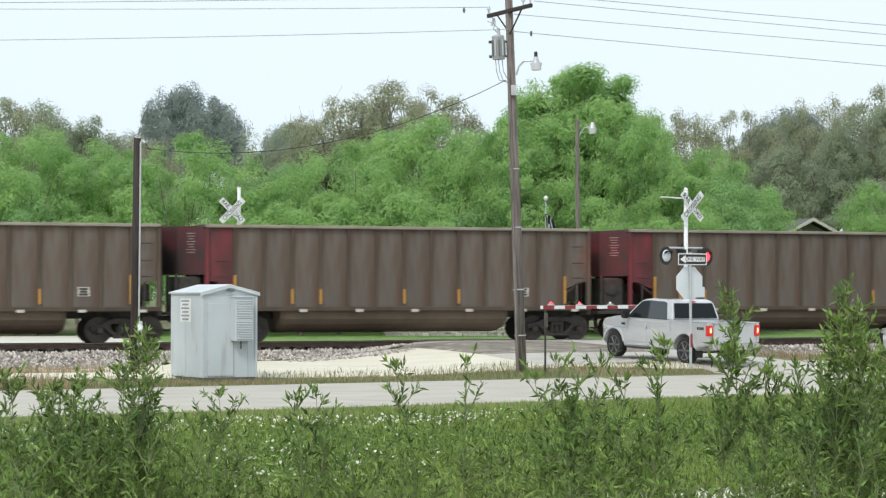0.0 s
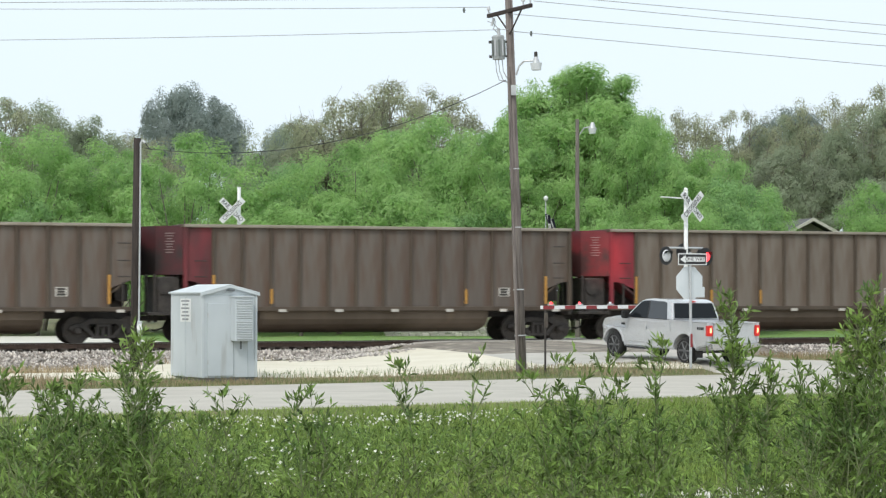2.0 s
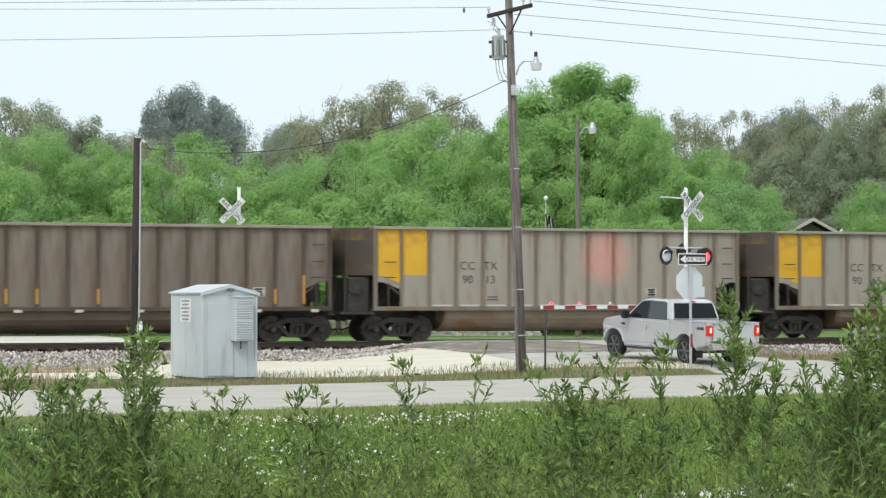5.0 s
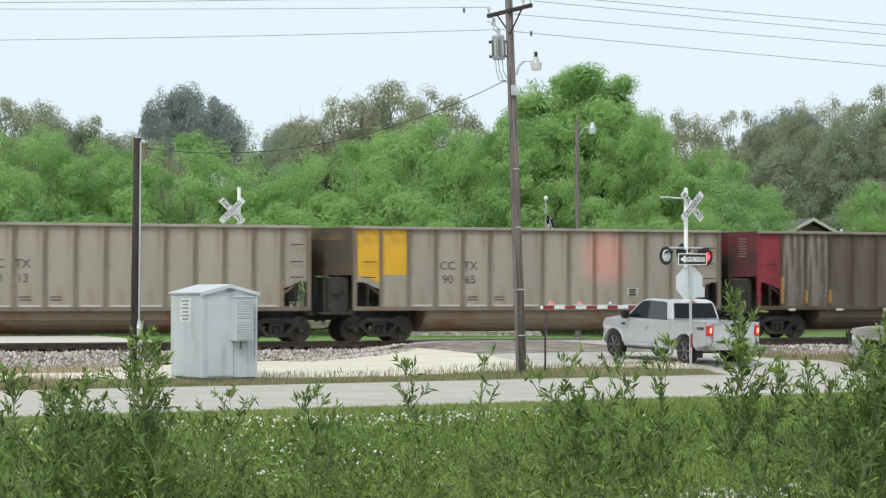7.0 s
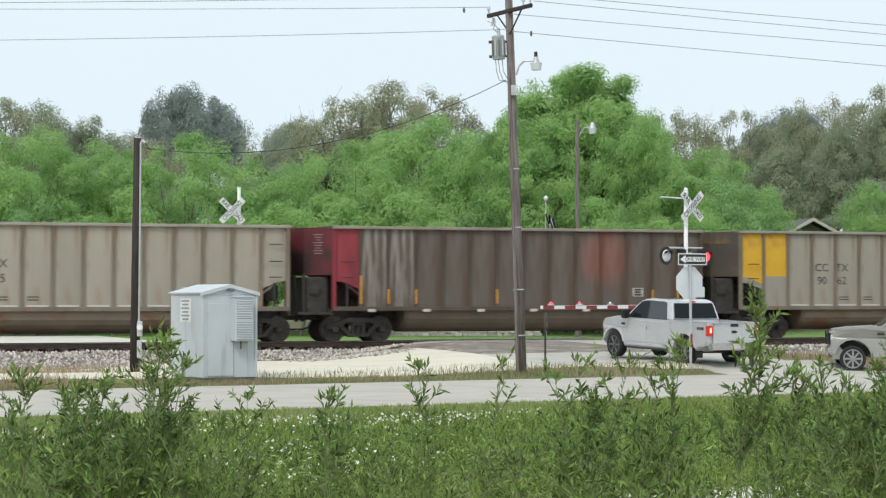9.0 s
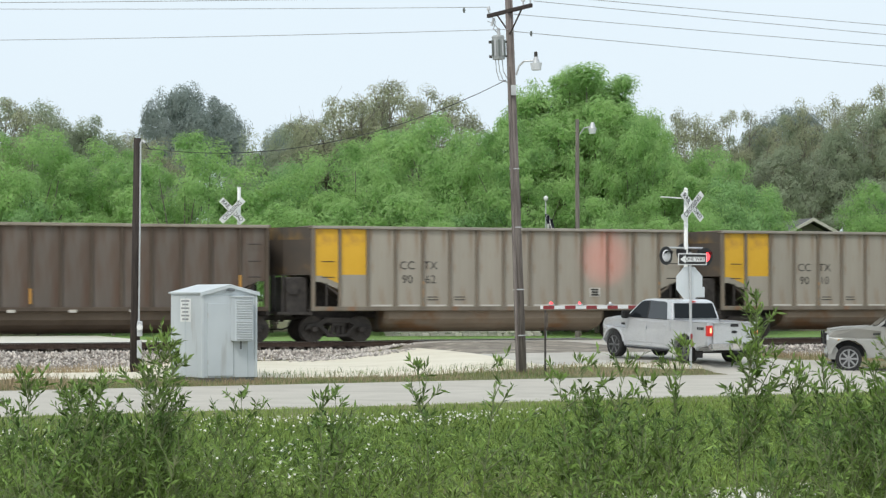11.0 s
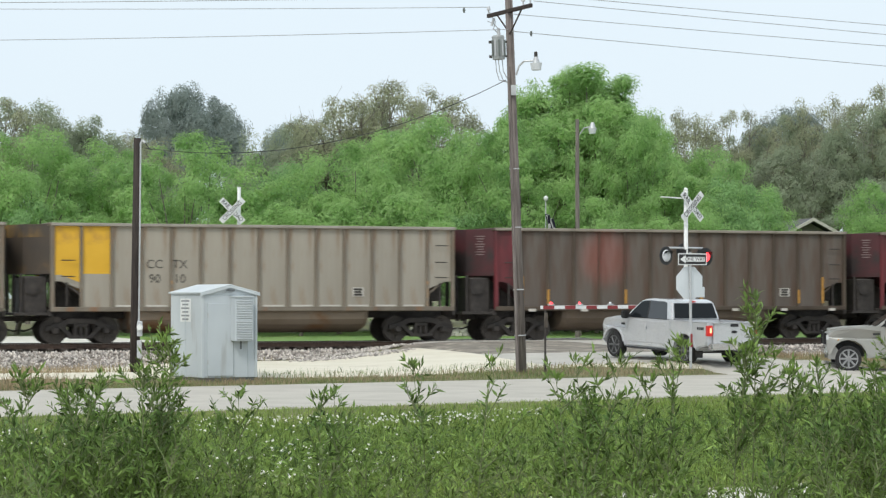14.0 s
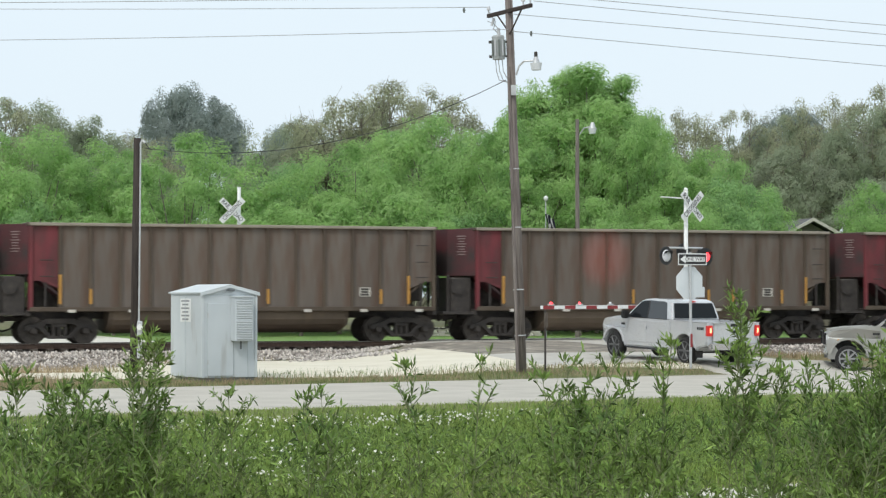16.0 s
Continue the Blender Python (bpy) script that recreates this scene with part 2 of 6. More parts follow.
    # tree leaf colours carry extra blue, distance haze painted in
    "leaf_bright": surf("fresh_spring_leaf", (0.335, 0.52, 0.205), (0.46, 0.645, 0.27), 0.5, 0.9, bump=0, spec=0.05, island=0.12, trans=0.6, c3=(0.27, 0.44, 0.18), c3_scale=0.35, c3_at=0.55),
    "leaf_mid": surf("mid_green_leaf", (0.27, 0.44, 0.195), (0.35, 0.53, 0.235), 0.5, 0.9, bump=0, spec=0.05, island=0.14, trans=0.5),
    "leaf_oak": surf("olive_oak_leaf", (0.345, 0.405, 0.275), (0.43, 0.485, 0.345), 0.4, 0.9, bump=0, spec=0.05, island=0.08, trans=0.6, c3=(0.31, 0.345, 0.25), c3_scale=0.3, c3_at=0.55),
    "leaf_sparse": surf("budding_oak_leaf", (0.34, 0.37, 0.24), (0.44, 0.46, 0.30), 0.4, 0.85, bump=0, spec=0.08, island=0.12, trans=0.5),
    # farthest crowns: blue-grey of the haze is part of the base colour
    "leaf_hazed": surf("hazed_live_oak_leaf", (0.275, 0.33, 0.30), (0.335, 0.385, 0.35), 0.3, 0.9, bump=0, spec=0.05, island=0.06, trans=0.5),
    "shrub_leaf": surf("shrub_leaf", (0.125, 0.205, 0.050), (0.25, 0.345, 0.085), 0.8, 0.48, bump=0, spec=0.3, island=0.65, trans=0.32, c3=(0.075, 0.135, 0.046), c3_scale=1.3, c3_at=0.54),
    "shrub_stem": surf("shrub_stem", (0.14, 0.18, 0.07), (0.21, 0.23, 0.11), 8, 0.8, bump=0.2),
    "grass": surf("spring_grass_blade", (0.235, 0.335, 0.082), (0.34, 0.43, 0.125), 0.35, 0.8, bump=0, spec=0.1, island=0.4, trans=0.4, c3=(0.42, 0.40, 0.21), c3_scale=0.5, c3_at=0.60),
    "dull_grass": surf("dull_verge_grass", (0.19, 0.25, 0.09), (0.29, 0.32, 0.15), 0.4, 0.8, bump=0, spec=0.2, island=0.4, trans=0.35, c3=(0.36, 0.31, 0.19), c3_scale=0.45, c3_at=0.54),
    "dry_grass": surf("dry_grass_blade", (0.36, 0.28, 0.17), (0.48, 0.38, 0.25), 0.4, 0.85, bump=0, spec=0.2, island=0.3, trans=0.25, c3=(0.22, 0.27, 0.09), c3_scale=0.3, c3_at=0.55),
    "petal": surf("white_flower_petal", (0.84, 0.82, 0.74), (0.88, 0.86, 0.79), 3, 0.6, bump=0, trans=0.2),
    "lawn": surf("mown_lawn", (0.13, 0.235, 0.06), (0.20, 0.31, 0.085), 0.6, 0.95, c3=(0.27, 0.29, 0.12), c3_scale=0.3, c3_at=0.6, fine=40, bump=0.6),
    "gravel_near": surf("pale_gravel_lot", (0.56, 0.53, 0.47), (0.66, 0.63, 0.57), 1.5, 0.95, fine=60, bump=0.5),
    "flag_dark": surf("flag_dark_cloth", (0.02, 0.022, 0.04), (0.04, 0.04, 0.06), 6, 0.8, bump=0),
}


# ---- mesh helpers ----
def part(name, bm, material, parent, label="", m=None, smooth=False):
    """Links a bmesh as one mesh object under a thing or a part."""
    me = bpy.data.meshes.new(name)
    bmesh.ops.recalc_face_normals(bm, faces=bm.faces)
    if smooth:
        for f in bm.faces:
            f.smooth = True
    bm.to_mesh(me)
    bm.free()
    return mesh_part(name, me, material, parent, label, m)


def mesh_part(name, me, material, parent, label="", m=None):
    if not me.materials:
        me.materials.append(material)
    ob = new(name, me)
    ob.parent = parent
    if m is not None:
        ob.matrix_basis = m
    if label:
        tagged(ob, label)
    return ob


def thing(name, m, label, category, group="", kind=""):
    ob = new(name)
    ob.empty_display_size = 0.2
    ob.matrix_basis = m
    return tagged(ob, label, category, group, kind)


def box(bm, c, s, bevel=0.0, rot=None, seg=1):
    m = Matrix.Translation(c) @ (rot or Matrix()) @ Matrix.Diagonal((*s, 1))
    r = bmesh.ops.create_cube(bm, size=1.0, matrix=m)
    if bevel:
        edges = {e for v in r["verts"] for e in v.link_edges}
        bmesh.ops.bevel(bm, geom=list(edges), offset=bevel, segments=seg, affect="EDGES")
    return bm


def Bm():
    return bmesh.new()


def boxm(c, s, bevel=0.0, rot=None, seg=1):
    return box(Bm(), c, s, bevel, rot, seg)


def rod(bm, p0, p1, r0, r1=None, seg=8, caps=True):
    p0, p1 = Vector(p0), Vector(p1)
    d = p1 - p0
    m = Matrix.Translation((p0 + p1) / 2) @ d.to_track_quat("Z", "Y").to_matrix().to_4x4()
    bmesh.ops.create_cone(bm, cap_ends=caps, segments=seg, radius1=r0, radius2=r0 if r1 is None else r1, depth=d.length, matrix=m)
    return bm


def ball(bm, c, r, sz=1.0, sub=2):
    bmesh.ops.create_icosphere(bm, subdivisions=sub, radius=r, matrix=Matrix.Translation(c) @ Matrix.Diagonal((1, 1, sz, 1)))
    return bm


def prism(bm, pts, a, b, axis="y", bevel=0.0, seg=2, scale_b=None):
    """Extrudes the outline pts (x, z) from y = a to y = b (or (y, z) along x, (x, y) along z)."""
    def at(p, t):
        return {"y": (p[0], t, p[1]), "x": (t, p[0], p[1]), "z": (p[0], p[1], t)}[axis]
    v0 = [bm.verts.new(at(p, a)) for p in pts]
    v1 = [bm.verts.new(at(p, b)) for p in (scale_b or pts)]
    n = len(pts)
    f0, f1 = bm.faces.new(v0), bm.faces.new(v1[::-1])
    for i in range(n):
        bm.faces.new((v0[i], v1[i], v1[(i + 1) % n], v0[(i + 1) % n]))
    if bevel:
        bmesh.ops.recalc_face_normals(bm, faces=bm.faces)
        bmesh.ops.bevel(bm, geom=list(f0.edges) + list(f1.edges), offset=bevel, segments=seg, affect="EDGES", clamp_overlap=True)
    return bm


def tube(bm, pts, r, seg=6):
    for a, b in zip(pts, pts[1:]):
        rod(bm, a, b, r, seg=seg)
    return bm


def raw(name, verts, faces, material, parent=None):
    """A mesh object from arrays of corners and equal-sided faces."""
    me = bpy.data.meshes.new(name)
    verts, faces = np.asarray(verts, dtype=np.float32), np.asarray(faces, dtype=np.int32)
    k = faces.shape[1]
    me.vertices.add(len(verts))
    me.vertices.foreach_set("co", verts.ravel())
    me.loops.add(faces.size)
    me.loops.foreach_set("vertex_index", faces.ravel())
    me.polygons.add(len(faces))
    me.polygons.foreach_set("loop_start", np.arange(0, faces.size, k, dtype=np.int32))
    me.update(calc_edges=True)
    me.materials.append(material)
    if parent is False:
        return me
    ob = new(name, me)
    ob.parent = parent
    return ob


def lettering(text, size, material, parent, m, name="lettering"):
    cu = bpy.data.curves.new(name, "FONT")
    cu.body, cu.size, cu.align_x, cu.align_y, cu.extrude = text, size, "CENTER", "CENTER", 0.002
    tmp = new(name, cu)
    bpy.context.view_layer.update()
    me = bpy.data.meshes.new_from_object(tmp)
    bpy.data.objects.remove(tmp)
    me.materials.clear()
    return mesh_part(name, me, material, parent, "", m)


# ---- the plan: highway axes (30 degrees) and the railway (19.85 degrees) ----
C30, S30 = math.cos(radians(30)), math.sin(radians(30))
TH = radians(19.85)
CT, ST = math.cos(TH), math.sin(TH)
RAIL_Z = 0.33
TRACK_Q = 74.5


def hw(a, p, z=0.0):
    """A point a metres along the highway and p metres across it."""
    return Vector((a * C30 - p * S30, a * S30 + p * C30, z))


def tr(s, q, z=0.0):
    """A point s metres along the railway and q metres across it."""
    return Vector((s * CT - q * ST, s * ST + q * CT, z))


def smooth(t):
    t = np.clip(t, 0, 1)
    return t * t * (3 - 2 * t)


def crossing_share(x, y):
    """1 on the side road's bank, falling to 0 beside it, and the bank's height."""
    a, p, q = x * C30 + y * S30, -x * S30 + y * C30, -x * ST + y * CT
    off = a - 36.6 - 0.3 * (p - 50)
    share = smooth((off + 9.6) / 7.0) * smooth((7.4 - off) / 2.4) * smooth((p - 47.4) / 1.2) * smooth((83 - q) / 4)
    return share, -0.27 + 0.27 * smooth((p - 48.0) / 2.2) + 0.28 * smooth((q - 56) / 16)


def ground_z(x, y):
    """Height of the ground: verge, highway level, lot, dip before the rail bank, far side."""
    p, q = -x * S30 + y * C30, -x * ST + y * CT
    near = -0.62 + 0.27 * smooth((p - 18) / 18) + 0.08 * smooth((p - 35) / 2)
    along = x * CT + y * ST
    rise = 0.22 * smooth((along - 12) / 5)
    up = -0.14 - (0.32 - rise) * smooth((q - 57) / 9) + (0.50 - rise) * smooth((q - 77) / 3)
    natural = near + (up - near) * smooth((p - 48.4) / 6.5)
    share, bank = crossing_share(x, y)
    return natural + (bank - natural) * share


def sheet(name, axis, a0, a1, p0, p1, na, np_, lift, material, label, wobble=0.0, height=None):
    """A ground sheet laid over the terrain, with uneven edges."""
    A, P = np.meshgrid(np.linspace(a0, a1, na), np.linspace(p0, p1, np_), indexing="ij")
    if wobble:
        for j, sgn in ((0, -1), (np_ - 1, 1)):
            for i in range(na):
                P[i, j] += sgn * wobble * noise.noise(Vector((A[i, j] * 0.35, P[i, j] * 0.35 + sgn, 0)))
                P[i, j] += sgn * wobble * 0.5 * noise.noise(Vector((A[i, j] * 1.7, P[i, j] + sgn, 3)))
    if axis == "hw":
        X, Y = A * C30 - P * S30, A * S30 + P * C30
    else:
        X, Y = A * CT - P * ST, A * ST + P * CT
    Z = (height(X, Y, A, P) if height else ground_z(X, Y)) + lift
    if lift > 0.032:
        # thin edges run out into the ground
        for edge in (np.s_[0, :], np.s_[-1, :], np.s_[:, 0], np.s_[:, -1]):
            Z[edge] -= lift + 0.03
    i = np.arange(na * np_).reshape(na, np_)
    f = np.stack([i[:-1, :-1], i[1:, :-1], i[1:, 1:], i[:-1, 1:]], -1).reshape(-1, 4)
    ob = raw(name, np.stack([X, Y, Z], -1).reshape(-1, 3), f, material)
    return tagged(ob, label, name.replace("_", " "), kind="structure")


# ---- ground ----
def build_ground():
    xs = np.concatenate([[-2500, -800, -300, -150, -90], np.linspace(-60, 60, 121), [90, 150, 300, 800, 2500]])
    ys = np.concatenate([[-600, -100, -20], np.linspace(0, 140, 141), [170, 230, 400, 900, 3000]])
    X, Y = np.meshgrid(xs, ys, indexing="ij")
    Z = ground_z(X, Y)
    i = np.arange(X.size).reshape(X.shape)
    f = np.stack([i[:-1, :-1], i[1:, :-1], i[1:, 1:], i[:-1, 1:]], -1).reshape(-1, 4)
    tagged(raw("ground", np.stack([X, Y, Z], -1).reshape(-1, 3), f, MAT["verge"]),
           "grassy soil verge with dry patches under low weeds", "ground", kind="structure")
    sheet("highway", "hw", -90, 160, 38.0, 48.5, 126, 24, 0.034, MAT["highway"], "pale grey worn asphalt highway surface", 0.12)
    sheet("gravel_lot", "tr", -60, 31.5, 55.0, 70.0, 120, 40, 0.035, MAT["caliche"], "cream crushed limestone lot beside the railway", 0.9)
    sheet("near_lot", "hw", -10, 60, 8, 22.5, 60, 18, 0.03, MAT["gravel_near"], "pale gravel ground below the shrubs", 0.6)
    sheet("far_road", "tr", -120, 20, 83, 103, 70, 8, 0.03, MAT["far_lot"], "pale gravel road beyond the railway", 0.5)

    sheet("far_lawn", "tr", 18, 110, 84, 112, 60, 16, 0.036, MAT["lawn"], "mown green lawn beyond the railway", 0.6)

    def shear(X, Y, A, P):
        X += (P - 50) * 0.30 * C30
        Y += (P - 50) * 0.30 * S30
        return ground_z(X, Y)
    sheet("broken_asphalt", "tr", 24.0, 30.5, 62.5, 71.8, 20, 24, 0.075, MAT["asphalt_patch"], "patch of dark broken asphalt beside the rails", 0.7)
    sheet("road_entrance", "hw", 36.8, 44.0, 47.7, 50.4, 16, 10, 0.05, MAT["side_road"], "pale worn mouth of the side road at the highway", 0.25)
    sheet("side_road", "hw", 32.2, 41.2, 50.3, 70.5, 20, 50, 0.06, MAT["side_road"], "worn pale concrete road climbing to the crossing", 0.5, shear)


def build_track():
    track = thing("railway_track", Matrix.Translation(tr(0, TRACK_Q, 0)) @ pose(0, 0, 0, 0, 0, 19.85),
                  "single railway track with rusty rails on sleepers", "railway track", kind="structure")
    # ballast shoulder
    prof = [(-4.7, -0.52), (-1.9, 0.02), (1.9, 0.02), (3.9, -0.04), (3.9, -0.6), (-4.7, -0.6)]
    part("ballast_bed", prism(Bm(), prof, -110, 130, "x"), MAT["ballast_bed"], track)
    for side in (-0.755, 0.755):
        base, top = 0.155, RAIL_Z
        w = [(-0.07, base), (0.07, base), (0.07, base + 0.014), (0.01, base + 0.035), (0.01, top - 0.045), (0.036, top - 0.035),
             (0.036, top - 0.004), (-0.036, top - 0.004), (-0.036, top - 0.035), (-0.01, top - 0.045), (-0.01, base + 0.035), (-0.07, base + 0.014)]
        part("rail", prism(Bm(), [(y + side, z) for y, z in w], -110, 130, "x"), MAT["rail"], track)
        part("rail_head", boxm((10, side, top - 0.001), (240, 0.06, 0.006)), MAT["rail_head"], track, "bright worn running surface")
    bm = boxm((0, 0, 0), (0.22, 2.6, 0.17), 0.015)
    me = bpy.data.meshes.new("sleeper")
    bm.to_mesh(me)
    bm.free()
    me.materials.append(MAT["tie"])
    rng = random.Random(3)
    for i in range(190):
        s = -20 + i * 0.52
        mesh_part("sleeper", me, None, track, "", pose(s, rng.uniform(-0.04, 0.04), 0.075, 0, 0, rng.uniform(-1, 1)))
    # loose stones on the shoulder
    n = 34000
    g = np.random.RandomState(5)
    s, q = g.uniform(-4, 70, n), g.uniform(-5.2, -1.36, n)
    q[: n // 8] = g.uniform(1.36, 3.9, n // 8)
    keep = (s < 25 + g.normal(0, 0.5, n)) | (s > 39.3 + g.normal(0, 0.5, n))
    s, q = s[keep], q[keep]
    n = len(s)
    z = np.where(np.abs(q) < 1.9, 0.03, 0.03 - (np.abs(q) - 1.9) * np.where(q < 0, 0.193, 0.03))
    gx, gy = s * CT - (q + TRACK_Q) * ST, s * ST + (q + TRACK_Q) * CT
    gz = ground_z(gx, gy)
    z = np.maximum(z, gz + 0.01)
    keep = (q > -4.25 + 0.2 * np.maximum(s - 16.5, 0) + g.normal(0, 0.12, n)) | (s < 16.5) | (s > 39)
    s, q, z = s[keep], q[keep], z[keep]
    n = len(s)
    z += 0.05 * np.array([noise.noise(Vector((a * 0.8, b * 0.8, 0))) for a, b in zip(s, q)])
    r = g.uniform(0.03, 0.075, n)
    octa = np.array([(1, 0, 0), (-1, 0, 0), (0, 1, 0), (0, -1, 0), (0, 0, 1), (0, 0, -1)], dtype=float)
    fc = np.array([(0, 2, 4), (2, 1, 4), (1, 3, 4), (3, 0, 4), (2, 0, 5), (1, 2, 5), (3, 1, 5), (0, 3, 5)])
    v = octa[None] * r[:, None, None] * g.uniform(0.6, 1.3, (n, 6, 1))
    a = g.uniform(0, 6.28, n)
    ca, sa = np.cos(a)[:, None], np.sin(a)[:, None]
    v = np.stack([v[..., 0] * ca - v[..., 1] * sa, v[..., 0] * sa + v[..., 1] * ca, v[..., 2]], -1)
    v += np.stack([s, q, z + r * 0.35], -1)[:, None]
    f = (fc[None] + (np.arange(n) * 6)[:, None, None]).reshape(-1, 3)
    ob = raw("ballast_stones", v.reshape(-1, 3), f, MAT["ballast"], track)
    tagged(ob, "grey and tan crushed ballast stones", kind="stuff")


build_ground()
build_track()


# ---- coal train ----
PITCH, BODY, NPAN = 16.15, 14.57, 14
SPEED = 388.16 / 45.93
HALF_W = 1.53
TOP, SILL = 4.12, 1.15


def wheelset_mesh():
    bm = Bm()
    for y in (-0.76, 0.76):
        rod(bm, (0, y - 0.065, 0), (0, y + 0.065, 0), 0.455, seg=28)
        rod(bm, (0, y * 0.955, 0), (0, y * 0.955 - math.copysign(0.03, y), 0), 0.485, seg=28)
        rod(bm, (0, y + math.copysign(0.06, y), 0), (0, y + math.copysign(0.10, y), 0), 0.16, seg=16)
    rod(bm, (0, -0.95, 0), (0, 0.95, 0), 0.085, seg=12)
    for k in range(6):  # plate ribs show the turning
        a = k * math.pi / 3
        for y in (-0.84, 0.84):
            box(bm, (0.3 * math.cos(a), y, 0.3 * math.sin(a)), (0.14, 0.03, 0.05), rot=pose(0, 0, 0, 0, -math.degrees(a), 0))
    me = bpy.data.meshes.new("wheelset")
    bmesh.ops.recalc_face_normals(bm, faces=bm.faces)
    bm.to_mesh(me)
    bm.free()
    return me


def sideframe_mesh():
    bm = Bm()
    # cast frame: top chord, pedestal ends, diagonal arms round the spring nest
    prism(bm, [(-1.22, 0.44), (-1.20, 0.60), (-0.80, 0.70), (-0.45, 0.86), (0.45, 0.86), (0.80, 0.70), (1.20, 0.60), (1.22, 0.44),
               (0.98, 0.46), (0.72, 0.52), (0.42, 0.68), (-0.42, 0.68), (-0.72, 0.52), (-0.98, 0.46)], -0.07, 0.07, "y", 0.02)
    for sx in (-1, 1):
        prism(bm, [(sx * 0.74, 0.56), (sx * 0.58, 0.60), (sx * 0.26, 0.26), (sx * 0.38, 0.20)], -0.06, 0.06)
        box(bm, (sx * 0.89, 0.0, 0.45), (0.24, 0.2, 0.22), 0.03)
        rod(bm, (sx * 0.89, -0.16, 0.45), (sx * 0.89, 0.02, 0.45), 0.10, seg=12)
    box(bm, (0, 0, 0.22), (0.84, 0.15, 0.10), 0.02)
    for k in (-0.2, 0, 0.2):
        rod(bm, (k, 0, 0.26), (k, 0, 0.58), 0.085, seg=10)
    box(bm, (0, 0.0, 0.62), (0.5, 0.22, 0.12), 0.02)
    me = bpy.data.meshes.new("side_frame")
    bmesh.ops.recalc_face_normals(bm, faces=bm.faces)
    bm.to_mesh(me)
    bm.free()
    return me


def mesh_of(bm, name, material):
    me = bpy.data.meshes.new(name)
    bmesh.ops.recalc_face_normals(bm, faces=bm.faces)
    bm.to_mesh(me)
    bm.free()
    me.materials.append(material)
    return me


CACHE = {}


def shared(key, make):
    if key not in CACHE:
        CACHE[key] = make()
    return CACHE[key]


